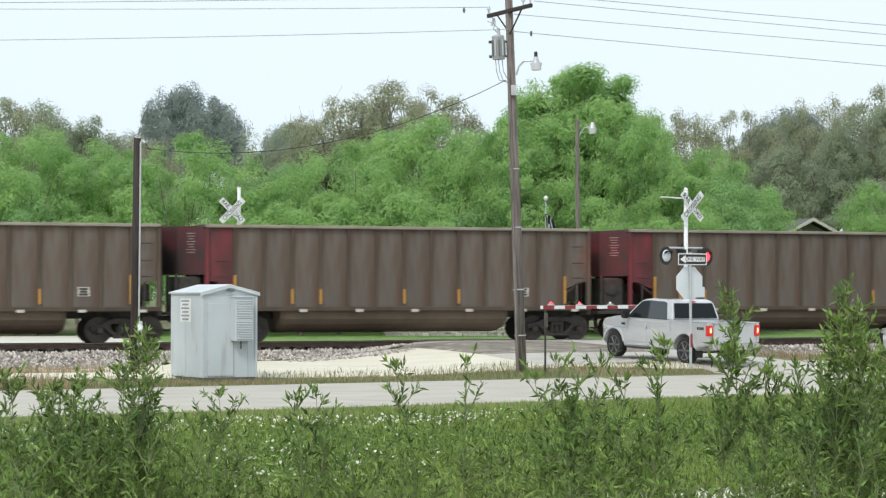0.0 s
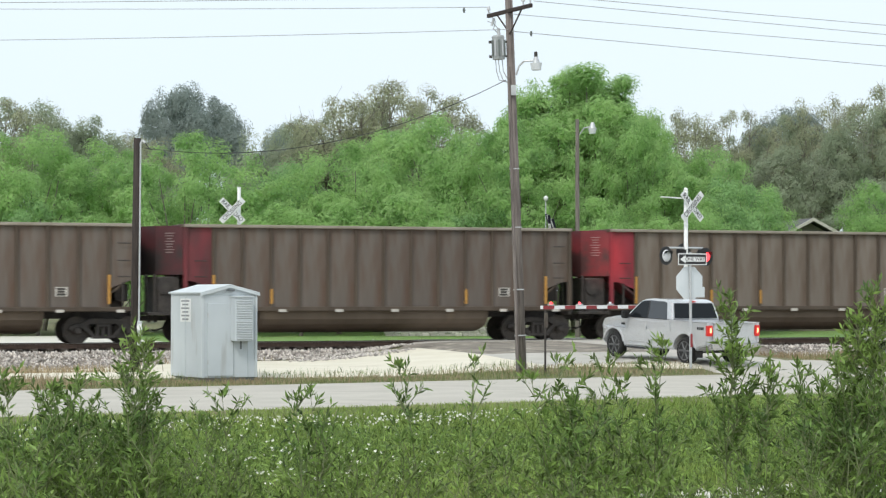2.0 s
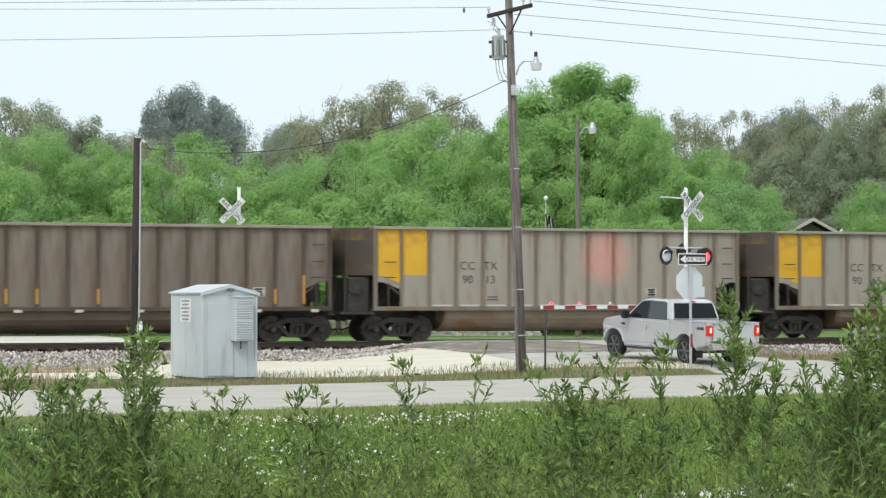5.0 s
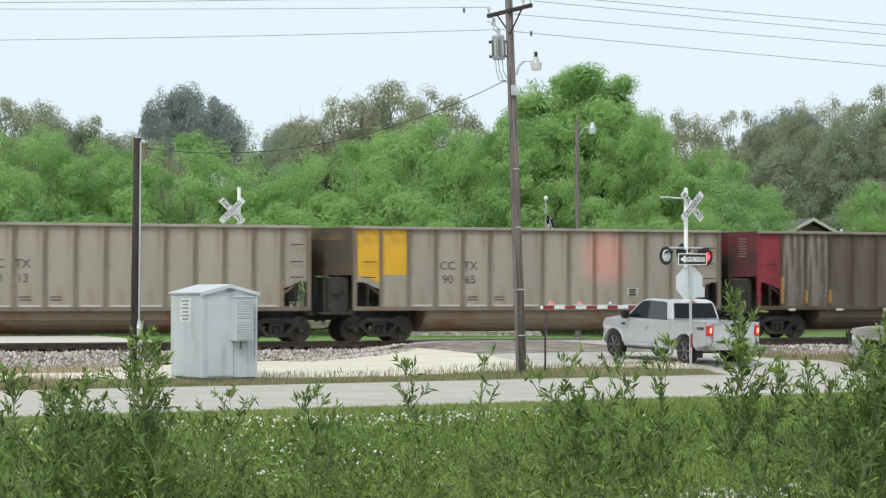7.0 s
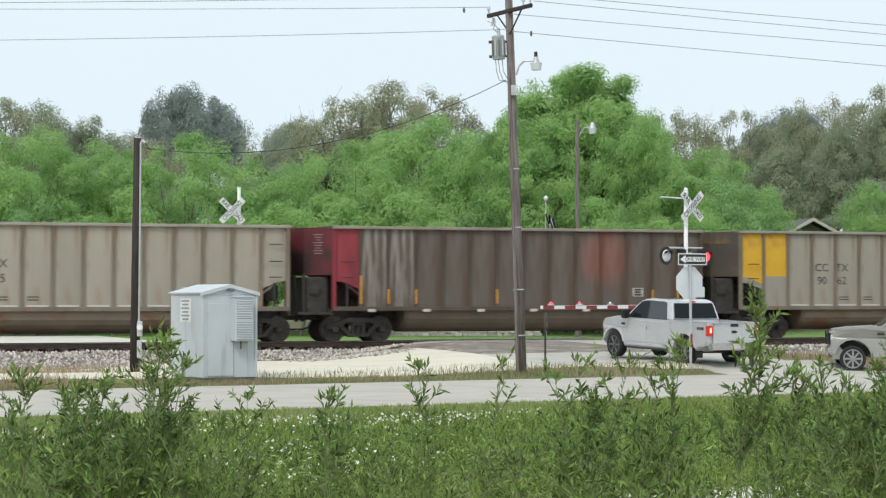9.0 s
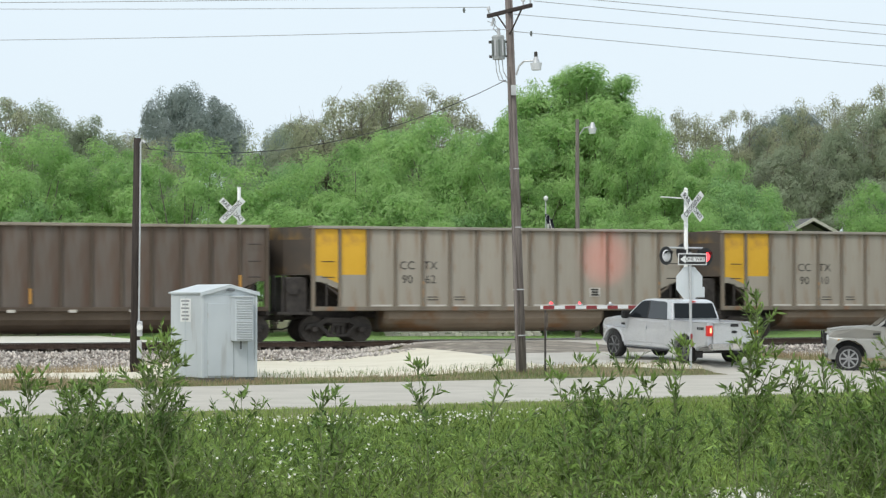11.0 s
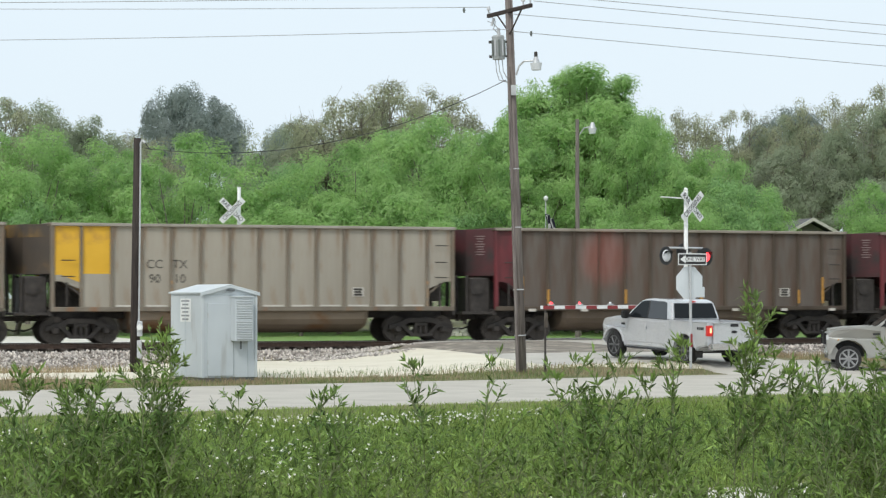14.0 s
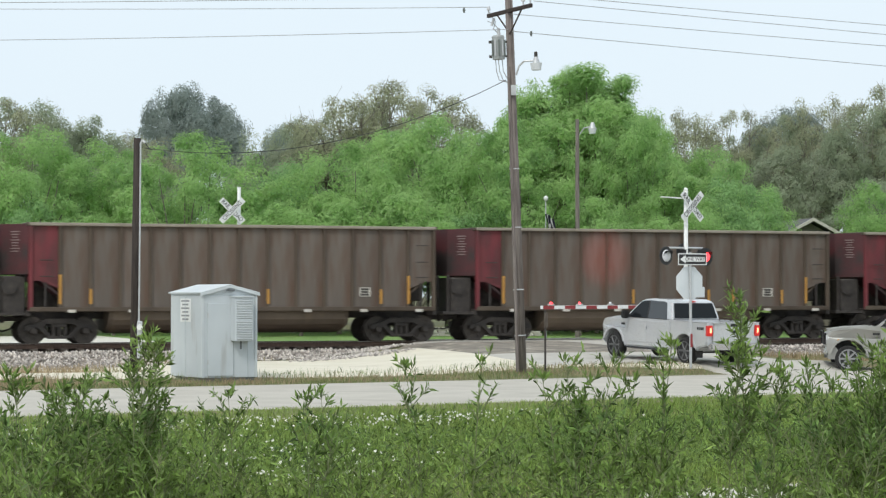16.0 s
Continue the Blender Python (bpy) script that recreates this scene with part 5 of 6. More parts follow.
    part("front_bumper", boxm((2.83, 0, 0.62), (0.16, 1.44, 0.24), 0.05, seg=2), MAT["chrome"] if style != "crew" else paint, car)
    for s in (1, -1):
        part("headlight", boxm((2.74, s * 0.68, 1.0), (0.20, 0.22, 0.22), 0.04, seg=2), MAT["lens_clear"], car)
        part("marker_lamp", boxm((2.50, s * 0.925, 0.92), (0.07, 0.012, 0.05), 0.004), MAT["reflector_orange"] if style != "crew" else MAT["lens_clear"], car)
    if style != "crew":
        bm = Bm()
        tube(bm, [(2.88, -0.5, 0.80), (2.90, -0.5, 1.18), (2.90, 0.5, 1.18), (2.88, 0.5, 0.80)], 0.022, 8)
        tube(bm, [(2.89, -0.5, 0.98), (2.89, 0.5, 0.98)], 0.02, 8)
        part("grille_guard", bm, MAT["trim_black"], car, "black tubular grille guard")
    for x in (front, rear):
        for y in (0.84, -0.84):
            wheel(car, x, y, 0.40 if style == "crew" else 0.38, MAT["alloy"] if style == "crew" else MAT["rim_bright"], 6 if style == "crew" else 8)
    return car


def crossover(m, label):
    paint = MAT["suv_grey"]
    car = thing("crossover_car", m, label, "car")
    front, rear, low = 1.42, -1.40, 0.34
    prof = [(2.28, 0.30), (2.38, 0.45), (2.39, 0.78), (2.30, 0.91), (2.02, 1.00), (1.55, 1.06), (1.02, 1.10), (-2.02, 1.15), (-2.30, 1.07), (-2.36, 0.78), (-2.38, 0.48), (-2.25, 0.34)]
    prof += arch(rear, 0.42, low)[::-1] + [(-0.9, 0.30), (0.9, 0.30)] + arch(front, 0.42, low)[::-1]
    part("body", prism(Bm(), prof, -0.93, 0.93, "y", 0.09, 3), paint, car)
    zb, lean = 1.05, 0.33
    gh = [(1.10, 1.04), (0.30, 1.55), (-0.10, 1.67), (-0.70, 1.71), (-1.50, 1.64), (-1.95, 1.50), (-2.22, 1.10)]
    bm = Bm()
    L = [bm.verts.new((x, 0.87 - (z - zb) * lean, z)) for x, z in gh]
    R = [bm.verts.new((x, -0.87 + (z - zb) * lean, z)) for x, z in gh]
    bm.faces.new(L)
    bm.faces.new(R[::-1])
    for i in range(len(gh)):
        j = (i + 1) % len(gh)
        bm.faces.new((L[i], R[i], R[j], L[j]))
    bmesh.ops.recalc_face_normals(bm, faces=bm.faces)
    bmesh.ops.bevel(bm, geom=bm.edges[:], offset=0.05, segments=2, affect="EDGES")
    part("cabin", bm, paint, car)
    for s in (1, -1):
        for nm, pts in (("front_side_window", [(0.82, 1.10), (0.22, 1.49), (-0.12, 1.59), (-0.22, 1.12)]),
                        ("rear_side_window", [(-0.28, 1.12), (-0.18, 1.60), (-0.72, 1.64), (-1.10, 1.60), (-1.12, 1.15)]),
                        ("quarter_window", [(-1.18, 1.155), (-1.16, 1.59), (-1.45, 1.55), (-1.86, 1.24)])):
            part(nm, side_glass(Bm(), pts, 0.87, lean, zb, s), MAT["glass"], car)
        bm = Bm()
        tube(bm, [(0.95, s * 0.885, 1.085), (-0.5, s * 0.89, 1.11), (-1.9, s * 0.87, 1.16)], 0.016, 6)
        part("belt_trim", bm, MAT["chrome"], car, "chrome window trim")
        bm = Bm()
        tube(bm, [(0.0, s * 0.60, 1.70), (-0.7, s * 0.60, 1.745), (-1.4, s * 0.60, 1.70)], 0.02, 6)
        part("roof_rail", bm, MAT["chrome"], car)
        part("headlight", boxm((2.16, s * 0.72, 0.83), (0.40, 0.34, 0.14), 0.04, seg=2), MAT["lens_clear"], car)
        part("tail_lamp", boxm((-2.22, s * 0.76, 0.97), (0.26, 0.32, 0.16), 0.04, seg=2), MAT["tail_dark"], car)
        mir = part("mirror", boxm((0.72, s * 1.0, 1.12), (0.16, 0.2, 0.14), 0.04, seg=2), paint, car)
        for x0, x1 in ((0.85, -0.22), (-0.27, -1.12)):
            d = part("door", prism(Bm(), [(x0, 0.42), (x0, 1.0), (x1, 1.04), (x1, 0.42)], s * 0.925, s * 0.938, "y", 0.006, 1), paint, car)
            part("handle", boxm((x1 + 0.18, s * 0.95, 0.93), (0.22, 0.02, 0.03), 0.006), MAT["chrome"], d)
        part("sill_trim", boxm((0.0, s * 0.92, 0.34), (1.9, 0.05, 0.10), 0.015), MAT["trim_black"], car)
        for cx in (front, rear):
            part("arch_liner", prism(Bm(), arch(cx, 0.42, 0.3), s * 0.50, s * 0.55), MAT["trim_black"], car)

    def lean_pane(x0, z0, x1, z1, off):
        bm = Bm()
        y0, y1 = 0.87 - (z0 - zb) * lean - 0.09, 0.87 - (z1 - zb) * lean - 0.08
        bm.faces.new([bm.verts.new(v) for v in ((x0 + off, y0, z0 + 0.012), (x0 + off, -y0, z0 + 0.012), (x1 + off, -y1, z1 + 0.012), (x1 + off, y1, z1 + 0.012))])
        if off > 0:
            bmesh.ops.reverse_faces(bm, faces=bm.faces[:])
        return bm
    part("windshield", lean_pane(1.05, 1.085, 0.34, 1.54, 0.012), MAT["windscreen"], car)
    part("rear_window", lean_pane(-2.17, 1.20, -1.98, 1.47, -0.015), MAT["glass"], car)
    part("grille", boxm((2.36, 0, 0.72), (0.07, 1.05, 0.18), 0.02), MAT["chrome"], car)
    part("lower_intake", boxm((2.37, 0, 0.42), (0.05, 1.3, 0.16), 0.02), MAT["trim_black"], car)
    part("number_plate", boxm((2.40, 0, 0.52), (0.012, 0.30, 0.12)), MAT["reflector_white"], car)
    wheels = []
    for x in (front, rear):
        for y in (0.80, -0.80):
            wheels.append(wheel(car, x, y, 0.36, MAT["rim_bright"], 5))
    return car, wheels


# white pickup waits on the ramp, nose towards the rails
WHITE_POSE = pose(6.88, 63.7, 0.072, 0, -1.95, 120.5) @ Matrix.Diagonal((0.955, 0.955, 0.93, 1))
WHITE = pickup(WHITE_POSE, "white crew cab pickup waiting with its brake lamps lit", MAT["truck_white"], "crew")
SILVER = pickup(pose(14.3, 63.2, -0.25, 0, 0, 174), "dusty pewter pickup with a black grille guard, stopped behind", MAT["truck_silver"], "work")
SUV, SUV_WHEELS = crossover(pose(0, 0, -0.24), "dark grey crossover car driving along the highway")


# ---- far side: wall, house, lamp pole, flag ----
def stone_wall():
    wall = thing("stone_wall", pose(-2.7, 101.5, 0.08, 0, 0, 3), "low pale dry stone wall beyond the railway", "stone wall")
    rng = random.Random(8)
    meshes = []
    for k in range(5):
        bm = boxm((0, 0, 0), (1, 1, 1), 0.12)
        for v in bm.verts:
            v.co += Vector((rng.uniform(-0.07, 0.07), rng.uniform(-0.07, 0.07), rng.uniform(-0.07, 0.07)))
        meshes.append(mesh_of(bm, "stone", MAT["stone"]))
    for row in range(3):
        x = rng.uniform(-0.2, 0.0)
        while x < 7.1:
            w = rng.uniform(0.22, 0.5)
            ob = mesh_part("stone", rng.choice(meshes), None, wall, "", pose(x + w / 2, rng.uniform(-0.04, 0.04), 0.07 + row * 0.14, 0, rng.uniform(-4, 4), 0) @ Matrix.Diagonal((w * 0.97, 0.36, 0.145, 1)))
            x += w


def house():
    h = thing("house", pose(17.85, 118.6, -0.62, 0, 0, 12), "small brown house with dark shingle roof and white gable trim", "house")
    part("wall", boxm((2.0, 3.0, 2.4), (7.0, 9.0, 4.8)), MAT["siding"], h)
    part("gable", prism(Bm(), [(-1.5, 4.8), (5.5, 4.8), (2.0, 6.6)], -1.5, 7.5), MAT["siding"], h)
    for a, b in (((-2.1, 4.62), (2.0, 6.72)), ((6.1, 4.62), (2.0, 6.72))):
        part("roof", prism(Bm(), [a, b, (b[0], b[1] + 0.14), (a[0], a[1] + 0.14)], -1.95, 8.0), MAT["roof"], h)
        part("barge_board", prism(Bm(), [(a[0], a[1] - 0.02), (b[0], b[1] - 0.02), (b[0], b[1] + 0.16), (a[0], a[1] + 0.16)], -2.02, -1.96), MAT["reflector_white"], h, "white gable trim")
    w = part("window", boxm((2.0, -1.52, 3.0), (1.2, 0.06, 1.2)), MAT["white"], h)
    part("pane", boxm((2.0, -1.56, 3.0), (1.0, 0.02, 1.0)), MAT["glass"], w)


def lamp_pole():
    p = thing("street_lamp", pose(6.14, 98, 0.1), "wooden pole with a round yard lamp among the trees", "street lamp")
    part("shaft", rod(Bm(), (0, 0, -0.2), (0, 0, 9.95), 0.12, 0.085, 12), MAT["pole_wood"], p)
    bm = Bm()
    tube(bm, [(0.1, -0.05, 9.25), (0.3, -0.1, 9.55), (0.6, -0.15, 9.6), (0.68, -0.16, 9.55)], 0.03, 6)
    part("lamp_arm", bm, MAT["galv"], p)
    head = part("lamp_head", rod(Bm(), (0.68, -0.16, 9.52), (0.68, -0.16, 9.8), 0.16, 0.07, 12), MAT["galv"], p)
    part("lamp_bowl", rod(Bm(), (0.68, -0.16, 9.28), (0.68, -0.16, 9.52), 0.14, 0.20, 14), MAT["lens_clear"], head)


def flag_pole():
    p = thing("flagpole", pose(4.55, 95.0, 0.1), "thin flagpole with a white ball finial", "flagpole")
    part("shaft", rod(Bm(), (0, 0, -0.1), (0, 0, 6.1), 0.035, 0.025, 8), MAT["galv"], p)
    part("finial", ball(Bm(), (0, 0, 6.2), 0.11), MAT["white"], p)
    flag = thing("hanging_flag", pose(4.56, 94.95, 5.6), "limp striped flag hanging from the flagpole", "flag")
    rng = random.Random(2)
    for k in range(9):
        bm = Bm()
        pts = []
        for j in range(6):
            z = -j * 0.26
            pts.append((0.012 * k + 0.05 * math.sin(j * 0.9 + k * 0.8) + j * 0.03 + k * 0.02, -0.04 + 0.05 * math.cos(k * 1.1 + j), z - k * 0.03))
        for a, b in zip(pts, pts[1:]):
            a, b = Vector(a), Vector(b)
            d = Vector((0.055, 0.02, 0))
            vs = [bm.verts.new(v) for v in (a - d, a + d, b + d, b - d)]
            bm.faces.new(vs)
        bmesh.ops.solidify(bm, geom=bm.faces[:], thickness=0.006)
        part("cloth_stripe", bm, MAT["white"] if k % 3 == 1 else MAT["flag_dark"], flag)
    return flag


stone_wall()
house()
lamp_pole()
FLAG = flag_pole()


# ---- trees ----
def leaf_sprays(centres, facing, size, g):
    """Small pointed leaf sprays that face outwards and hang a little."""
    n = len(centres)
    nrm = facing + g.normal(0, 0.33, (n, 3))
    nrm /= np.linalg.norm(nrm, axis=1)[:, None]
    d = g.normal(0, 0.7, (n, 3))
    d[:, 2] -= 0.8
    d -= nrm * np.sum(d * nrm, 1)[:, None]
    d /= np.linalg.norm(d, axis=1)[:, None] + 1e-9
    e = np.cross(d, nrm)
    L = (size * g.uniform(0.55, 1.4, n))[:, None]
    v = np.stack([centres - d * L * 0.5 - e * L * 0.22, centres + e * L * 0.3, centres + d * L * 0.65], 1)
    return v.reshape(-1, 3), (np.arange(n * 3).reshape(n, 3))


def limb_arrays(segments, k=6):
    """Tapered six-sided limbs from (p0, p1, r0, r1)."""
    V, F, n = [], [], 0
    for p0, p1, r0, r1 in segments:
        p0, p1 = np.array(p0), np.array(p1)
        d = (p1 - p0) / (np.linalg.norm(p1 - p0) + 1e-9)
        u = np.cross(d, (0.31, 0.9, 0.2))
        u /= np.linalg.norm(u) + 1e-9
        w = np.cross(d, u)
        a = np.arange(k) * 2 * math.pi / k
        ring = np.cos(a)[:, None] * u + np.sin(a)[:, None] * w
        V += [p0 + ring * r0, p1 + ring * r1]
        F += [(n + i, n + (i + 1) % k, n + k + (i + 1) % k, n + k + i) for i in range(k)]
        n += 2 * k
    return np.concatenate(V), np.array(F)


def grow(g, height, spread, n_clump, clump_r, n_leaf, leaf, low_share, fork=0.25, twig=0, n_lobe=26):
    """A trunk with limbs to the lobes of a domed crown; clumps sit on each lobe's outer side and leaves on each clump's."""
    low = height * low_share
    half = (height - low) / 2
    centre = np.array([0, 0, low + half])
    fork_p = np.array([g.normal(0, 0.2), g.normal(0, 0.2), height * fork])
    segs = [((0, 0, -0.2), fork_p, 0.025 * height ** 0.8, 0.018 * height ** 0.8)]
    leaves, facing = [], []
    for k in range(n_lobe):
        up = 1 - 1.55 * (k + 0.5) / n_lobe
        az = k * 2.39996 + g.normal(0, 0.25)
        flat = math.sqrt(max(1 - up * up, 0))
        u = np.array([flat * math.cos(az), flat * math.sin(az), up])
        lobe_r = spread * g.uniform(0.25, 0.42)
        reach = 0.4 if k % 5 == 2 else g.uniform(0.86, 1.06)
        c0 = centre + u * reach * np.array([spread - lobe_r * 0.8, spread - lobe_r * 0.8, half - lobe_r * 0.75])
        mid = (fork_p + c0) / 2 + g.normal(0, 0.2, 3)
        segs += [(fork_p, mid, 0.06 * height / 10, 0.045 * height / 10), (mid, c0, 0.045 * height / 10, 0.02 * height / 10)]
        for _ in range(max(1, round(n_clump / n_lobe))):
            w = u * 0.55 + g.normal(0, 0.62, 3) + np.array([0, 0, 0.22])
            w /= np.linalg.norm(w)
            c = c0 + w * lobe_r * g.uniform(0.55, 1.0)
            if twig:
                segs.append((c0, c, 0.02 * height / 10, 0.01))
                for _ in range(twig):
                    segs.append((c, c + g.normal(0, clump_r * 0.45, 3) + np.array([0, 0, clump_r * 0.3]), 0.014, 0.006))
            m = int(n_leaf * g.uniform(0.6, 1.4))
            cr = clump_r * g.uniform(0.6, 1.15)
            d = g.normal(size=(m, 3)) + w * 0.45
            d /= np.linalg.norm(d, axis=1)[:, None]
            pts = c + d * (g.uniform(0.2, 1.0, m) ** 0.5)[:, None] * cr * np.array([1.1, 1.1, 0.85])
            pts[:, 2] -= np.abs(g.normal(0, 0.55, m)) * cr * (g.uniform(size=m) < 0.35)
            leaves.append(pts)
            facing.append(d * 0.75 + w * 0.5 + np.array([0, 0, 0.3]))
    return limb_arrays(segs, 5), leaf_sprays(np.concatenate(leaves), np.concatenate(facing), leaf, g)


TREE_KINDS = {
    # height, spread, clumps, clump radius, leaves per clump, leaf size, lowest leaf share, fork, twigs, lobes, material
    "bright": (10.0, 4.6, 190, 0.72, 230, 0.165, 0.10, 0.16, 0, 27, "leaf_bright"),
    "tall": (14.0, 3.4, 210, 0.76, 270, 0.165, 0.14, 0.2, 0, 30, "leaf_bright"),
    "bush": (6.0, 3.4, 75, 0.62, 210, 0.15, 0.04, 0.12, 0, 16, "leaf_bright"),
    "mid": (9.0, 4.6, 120, 0.9, 220, 0.19, 0.06, 0.16, 0, 22, "leaf_mid"),
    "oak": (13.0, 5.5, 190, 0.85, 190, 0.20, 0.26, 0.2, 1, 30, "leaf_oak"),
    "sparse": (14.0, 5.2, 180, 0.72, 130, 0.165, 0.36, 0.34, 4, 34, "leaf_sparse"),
    "dark": (17.0, 6.0, 230, 1.1, 230, 0.25, 0.46, 0.46, 0, 38, "leaf_hazed"),
}
TREE_TEXT = {
    "bright": "fresh bright green spreading mesquite tree", "tall": "tall bright green tree with a feathery crown",
    "bush": "low bright green bush before the trees",
    "mid": "mid green bushy tree behind the railway", "oak": "olive brown oak in early leaf",
    "sparse": "half bare oak with pale budding twigs", "dark": "large round crowned tree standing far off, haze in its leaf colour",
}
VARIANTS = {}


def tree(kind, x, y, height, spread, seed, turn):
    base = TREE_KINDS[kind]
    key = (kind, seed % 3)
    if key not in VARIANTS:
        g = np.random.RandomState(100 + 7 * (seed % 3) + len(kind))
        (lv, lf), (v, f) = grow(g, *base[:10])
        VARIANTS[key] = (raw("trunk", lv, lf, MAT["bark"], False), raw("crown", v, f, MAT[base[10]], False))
    trunk, crown = VARIANTS[key]
    t = thing("tree", pose(x, y, float(ground_z(np.array(x), np.array(y))), 0, 0, turn) @ Matrix.Diagonal((spread / base[1] * 1.06, spread / base[1] * 1.06, height / base[0] * {"oak": 0.97, "dark": 0.98}.get(kind, 1.0), 1)), TREE_TEXT[kind], "tree", "trees beyond the railway")
    mesh_part("trunk", trunk, None, t)
    mesh_part("crown", crown, None, t)
    return t


TREES = [
    # kind, x, y, height, spread
    ("bright", -21.5, 108, 10.2, 4.6), ("bright", -17.0, 112, 9.4, 4.2), ("bright", -12.2, 107, 9.6, 4.3), ("mid", -26.5, 113, 8.6, 4.2),
    ("mid", -8.9, 112, 8.6, 3.4), ("bright", -5.2, 108, 9.2, 4.2), ("bright", 0.2, 112, 11.2, 4.6), ("bright", -2.6, 116, 10.6, 4.0),
    ("bright", 3.6, 108, 10.3, 3.9), ("tall", 6.9, 112, 13.6, 3.8), ("tall", 8.9, 113, 12.2, 3.5), ("bright", 7.9, 110, 11.4, 3.4), ("bright", 5.4, 115, 13.0, 3.4), ("bright", 9.6, 108, 10.6, 2.8), ("bright", 11.8, 106, 7.4, 3.2),
    ("bright", 14.3, 112, 9.5, 3.6), ("mid", 14.6, 107, 7.6, 2.6), ("bright", 24.4, 112, 8.7, 3.6), ("bright", 28.5, 110, 9.5, 3.6),
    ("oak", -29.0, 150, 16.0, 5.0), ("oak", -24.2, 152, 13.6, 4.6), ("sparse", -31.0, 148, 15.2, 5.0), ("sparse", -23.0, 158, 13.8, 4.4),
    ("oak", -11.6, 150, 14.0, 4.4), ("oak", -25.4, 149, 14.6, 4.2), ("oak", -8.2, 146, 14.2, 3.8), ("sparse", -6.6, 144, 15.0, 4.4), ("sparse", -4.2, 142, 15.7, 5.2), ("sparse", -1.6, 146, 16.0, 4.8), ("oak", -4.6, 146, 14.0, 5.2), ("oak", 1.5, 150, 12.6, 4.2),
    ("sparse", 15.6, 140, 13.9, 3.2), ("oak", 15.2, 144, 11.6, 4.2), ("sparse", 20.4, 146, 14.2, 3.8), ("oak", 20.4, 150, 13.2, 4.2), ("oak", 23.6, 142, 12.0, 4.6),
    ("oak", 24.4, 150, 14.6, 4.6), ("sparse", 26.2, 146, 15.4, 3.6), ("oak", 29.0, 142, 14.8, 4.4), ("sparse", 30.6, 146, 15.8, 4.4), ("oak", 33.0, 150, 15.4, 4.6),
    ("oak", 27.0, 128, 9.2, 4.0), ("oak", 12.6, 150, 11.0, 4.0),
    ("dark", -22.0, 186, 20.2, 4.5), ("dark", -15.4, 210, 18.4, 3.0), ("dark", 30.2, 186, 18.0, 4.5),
    ("bush", -23.5, 102, 5.6, 3.4), ("bush", -15.8, 103, 6.0, 3.4), ("bush", -10.2, 101, 5.4, 3.0), ("bush", -6.8, 102, 6.2, 3.4), ("bush", -1.6, 103, 6.6, 3.6), ("bush", 6.6, 103, 6.4, 3.4), ("bush", 9.8, 101, 5.6, 3.0), ("bush", 12.8, 102, 5.8, 2.7), ("bush", 26.0, 104, 6.4, 3.4),
    ("mid", -14.6, 120, 7.4, 4.2), ("mid", -3.0, 121, 8.0, 4.6), ("mid", 6.4, 121, 8.6, 4.6), ("mid", 13.2, 122, 8.0, 4.6), ("mid", -22.5, 121, 8.0, 4.6), ("mid", -9.5, 122, 8.2, 4.6), ("mid", 1.8, 104, 6.0, 2.8), ("mid", -19.6, 104, 6.2, 3.0), ("mid", 16.0, 116, 6.0, 2.6),
    ("tall", 7.5, 114, 13.0, 3.7), ("bright", 6.6, 116, 12.4, 3.6), ("tall", 9.2, 113, 13.2, 2.8), ("tall", 4.9, 114, 12.8, 2.6),
]
for k_tree, (kind_t, x_t, y_t, h_t, s_t) in enumerate(TREES):
    tree(kind_t, x_t, y_t, h_t, s_t, k_tree, (k_tree * 77) % 360)


# ---- low plants ----
def blades(name, n, place, h0, h1, w, material, label, seed, lean=0.35):
    g = np.random.RandomState(seed)
    x, y = place(g, n)
    n = len(x)
    z = ground_z(x, y)
    h = g.uniform(h0, h1, n) * (0.2 + 0.8 * smooth((38.7 - (-x * S30 + y * C30)) / 6.5) if name == "meadow_grass" else 1.0)
    a = g.uniform(0, 6.283, n)
    b = g.uniform(0, 6.283, n)
    dx, dy = np.cos(a) * w, np.sin(a) * w
    lx, ly = np.cos(b) * h * lean * g.uniform(0.2, 1.3, n), np.sin(b) * h * lean * g.uniform(0.2, 1.3, n)
    base = np.stack([x, y, z - 0.02], -1)
    s = np.stack([dx, dy, np.zeros(n)], -1)
    mid = base + np.stack([lx * 0.35, ly * 0.35, h * 0.6], -1)
    tip = base + np.stack([lx, ly, h], -1)
    v = np.stack([base - s, base + s, mid + s * 0.8, tip, mid - s * 0.8], 1).reshape(-1, 3)
    f = np.arange(n * 5).reshape(n, 5)
    return tagged(raw(name, v, f, material), label, "grass", kind="stuff")


def strip(a0, a1, p0, p1):
    def place(g, n):
        a, p = g.uniform(a0, a1, n), g.uniform(p0, p1, n)
        keep = np.where(p > 50.4, np.abs(a - 36.7 - 0.3 * (p - 50)) > 4.7 + g.normal(0, 0.3, n), np.abs(a - 40.4) > 3.7 + g.normal(0, 0.2, n))
        a, p = a[keep], p[keep]
        return a * C30 - p * S30, a * S30 + p * C30
    return place


def wedge(y0, y1, half=0.235):
    def place(g, n):
        y = np.sqrt(g.uniform(y0 * y0, y1 * y1, n))
        return g.uniform(-half, half, n) * y, y
    return place


def meadow_place(g, n):
    x, y = wedge(22, 62)(g, n)
    p = -x * S30 + y * C30
    keep = (p > 22.1 + g.normal(0, 0.25, n)) & (p < 38.5 + g.normal(0, 0.15, n))
    return x[keep], y[keep]


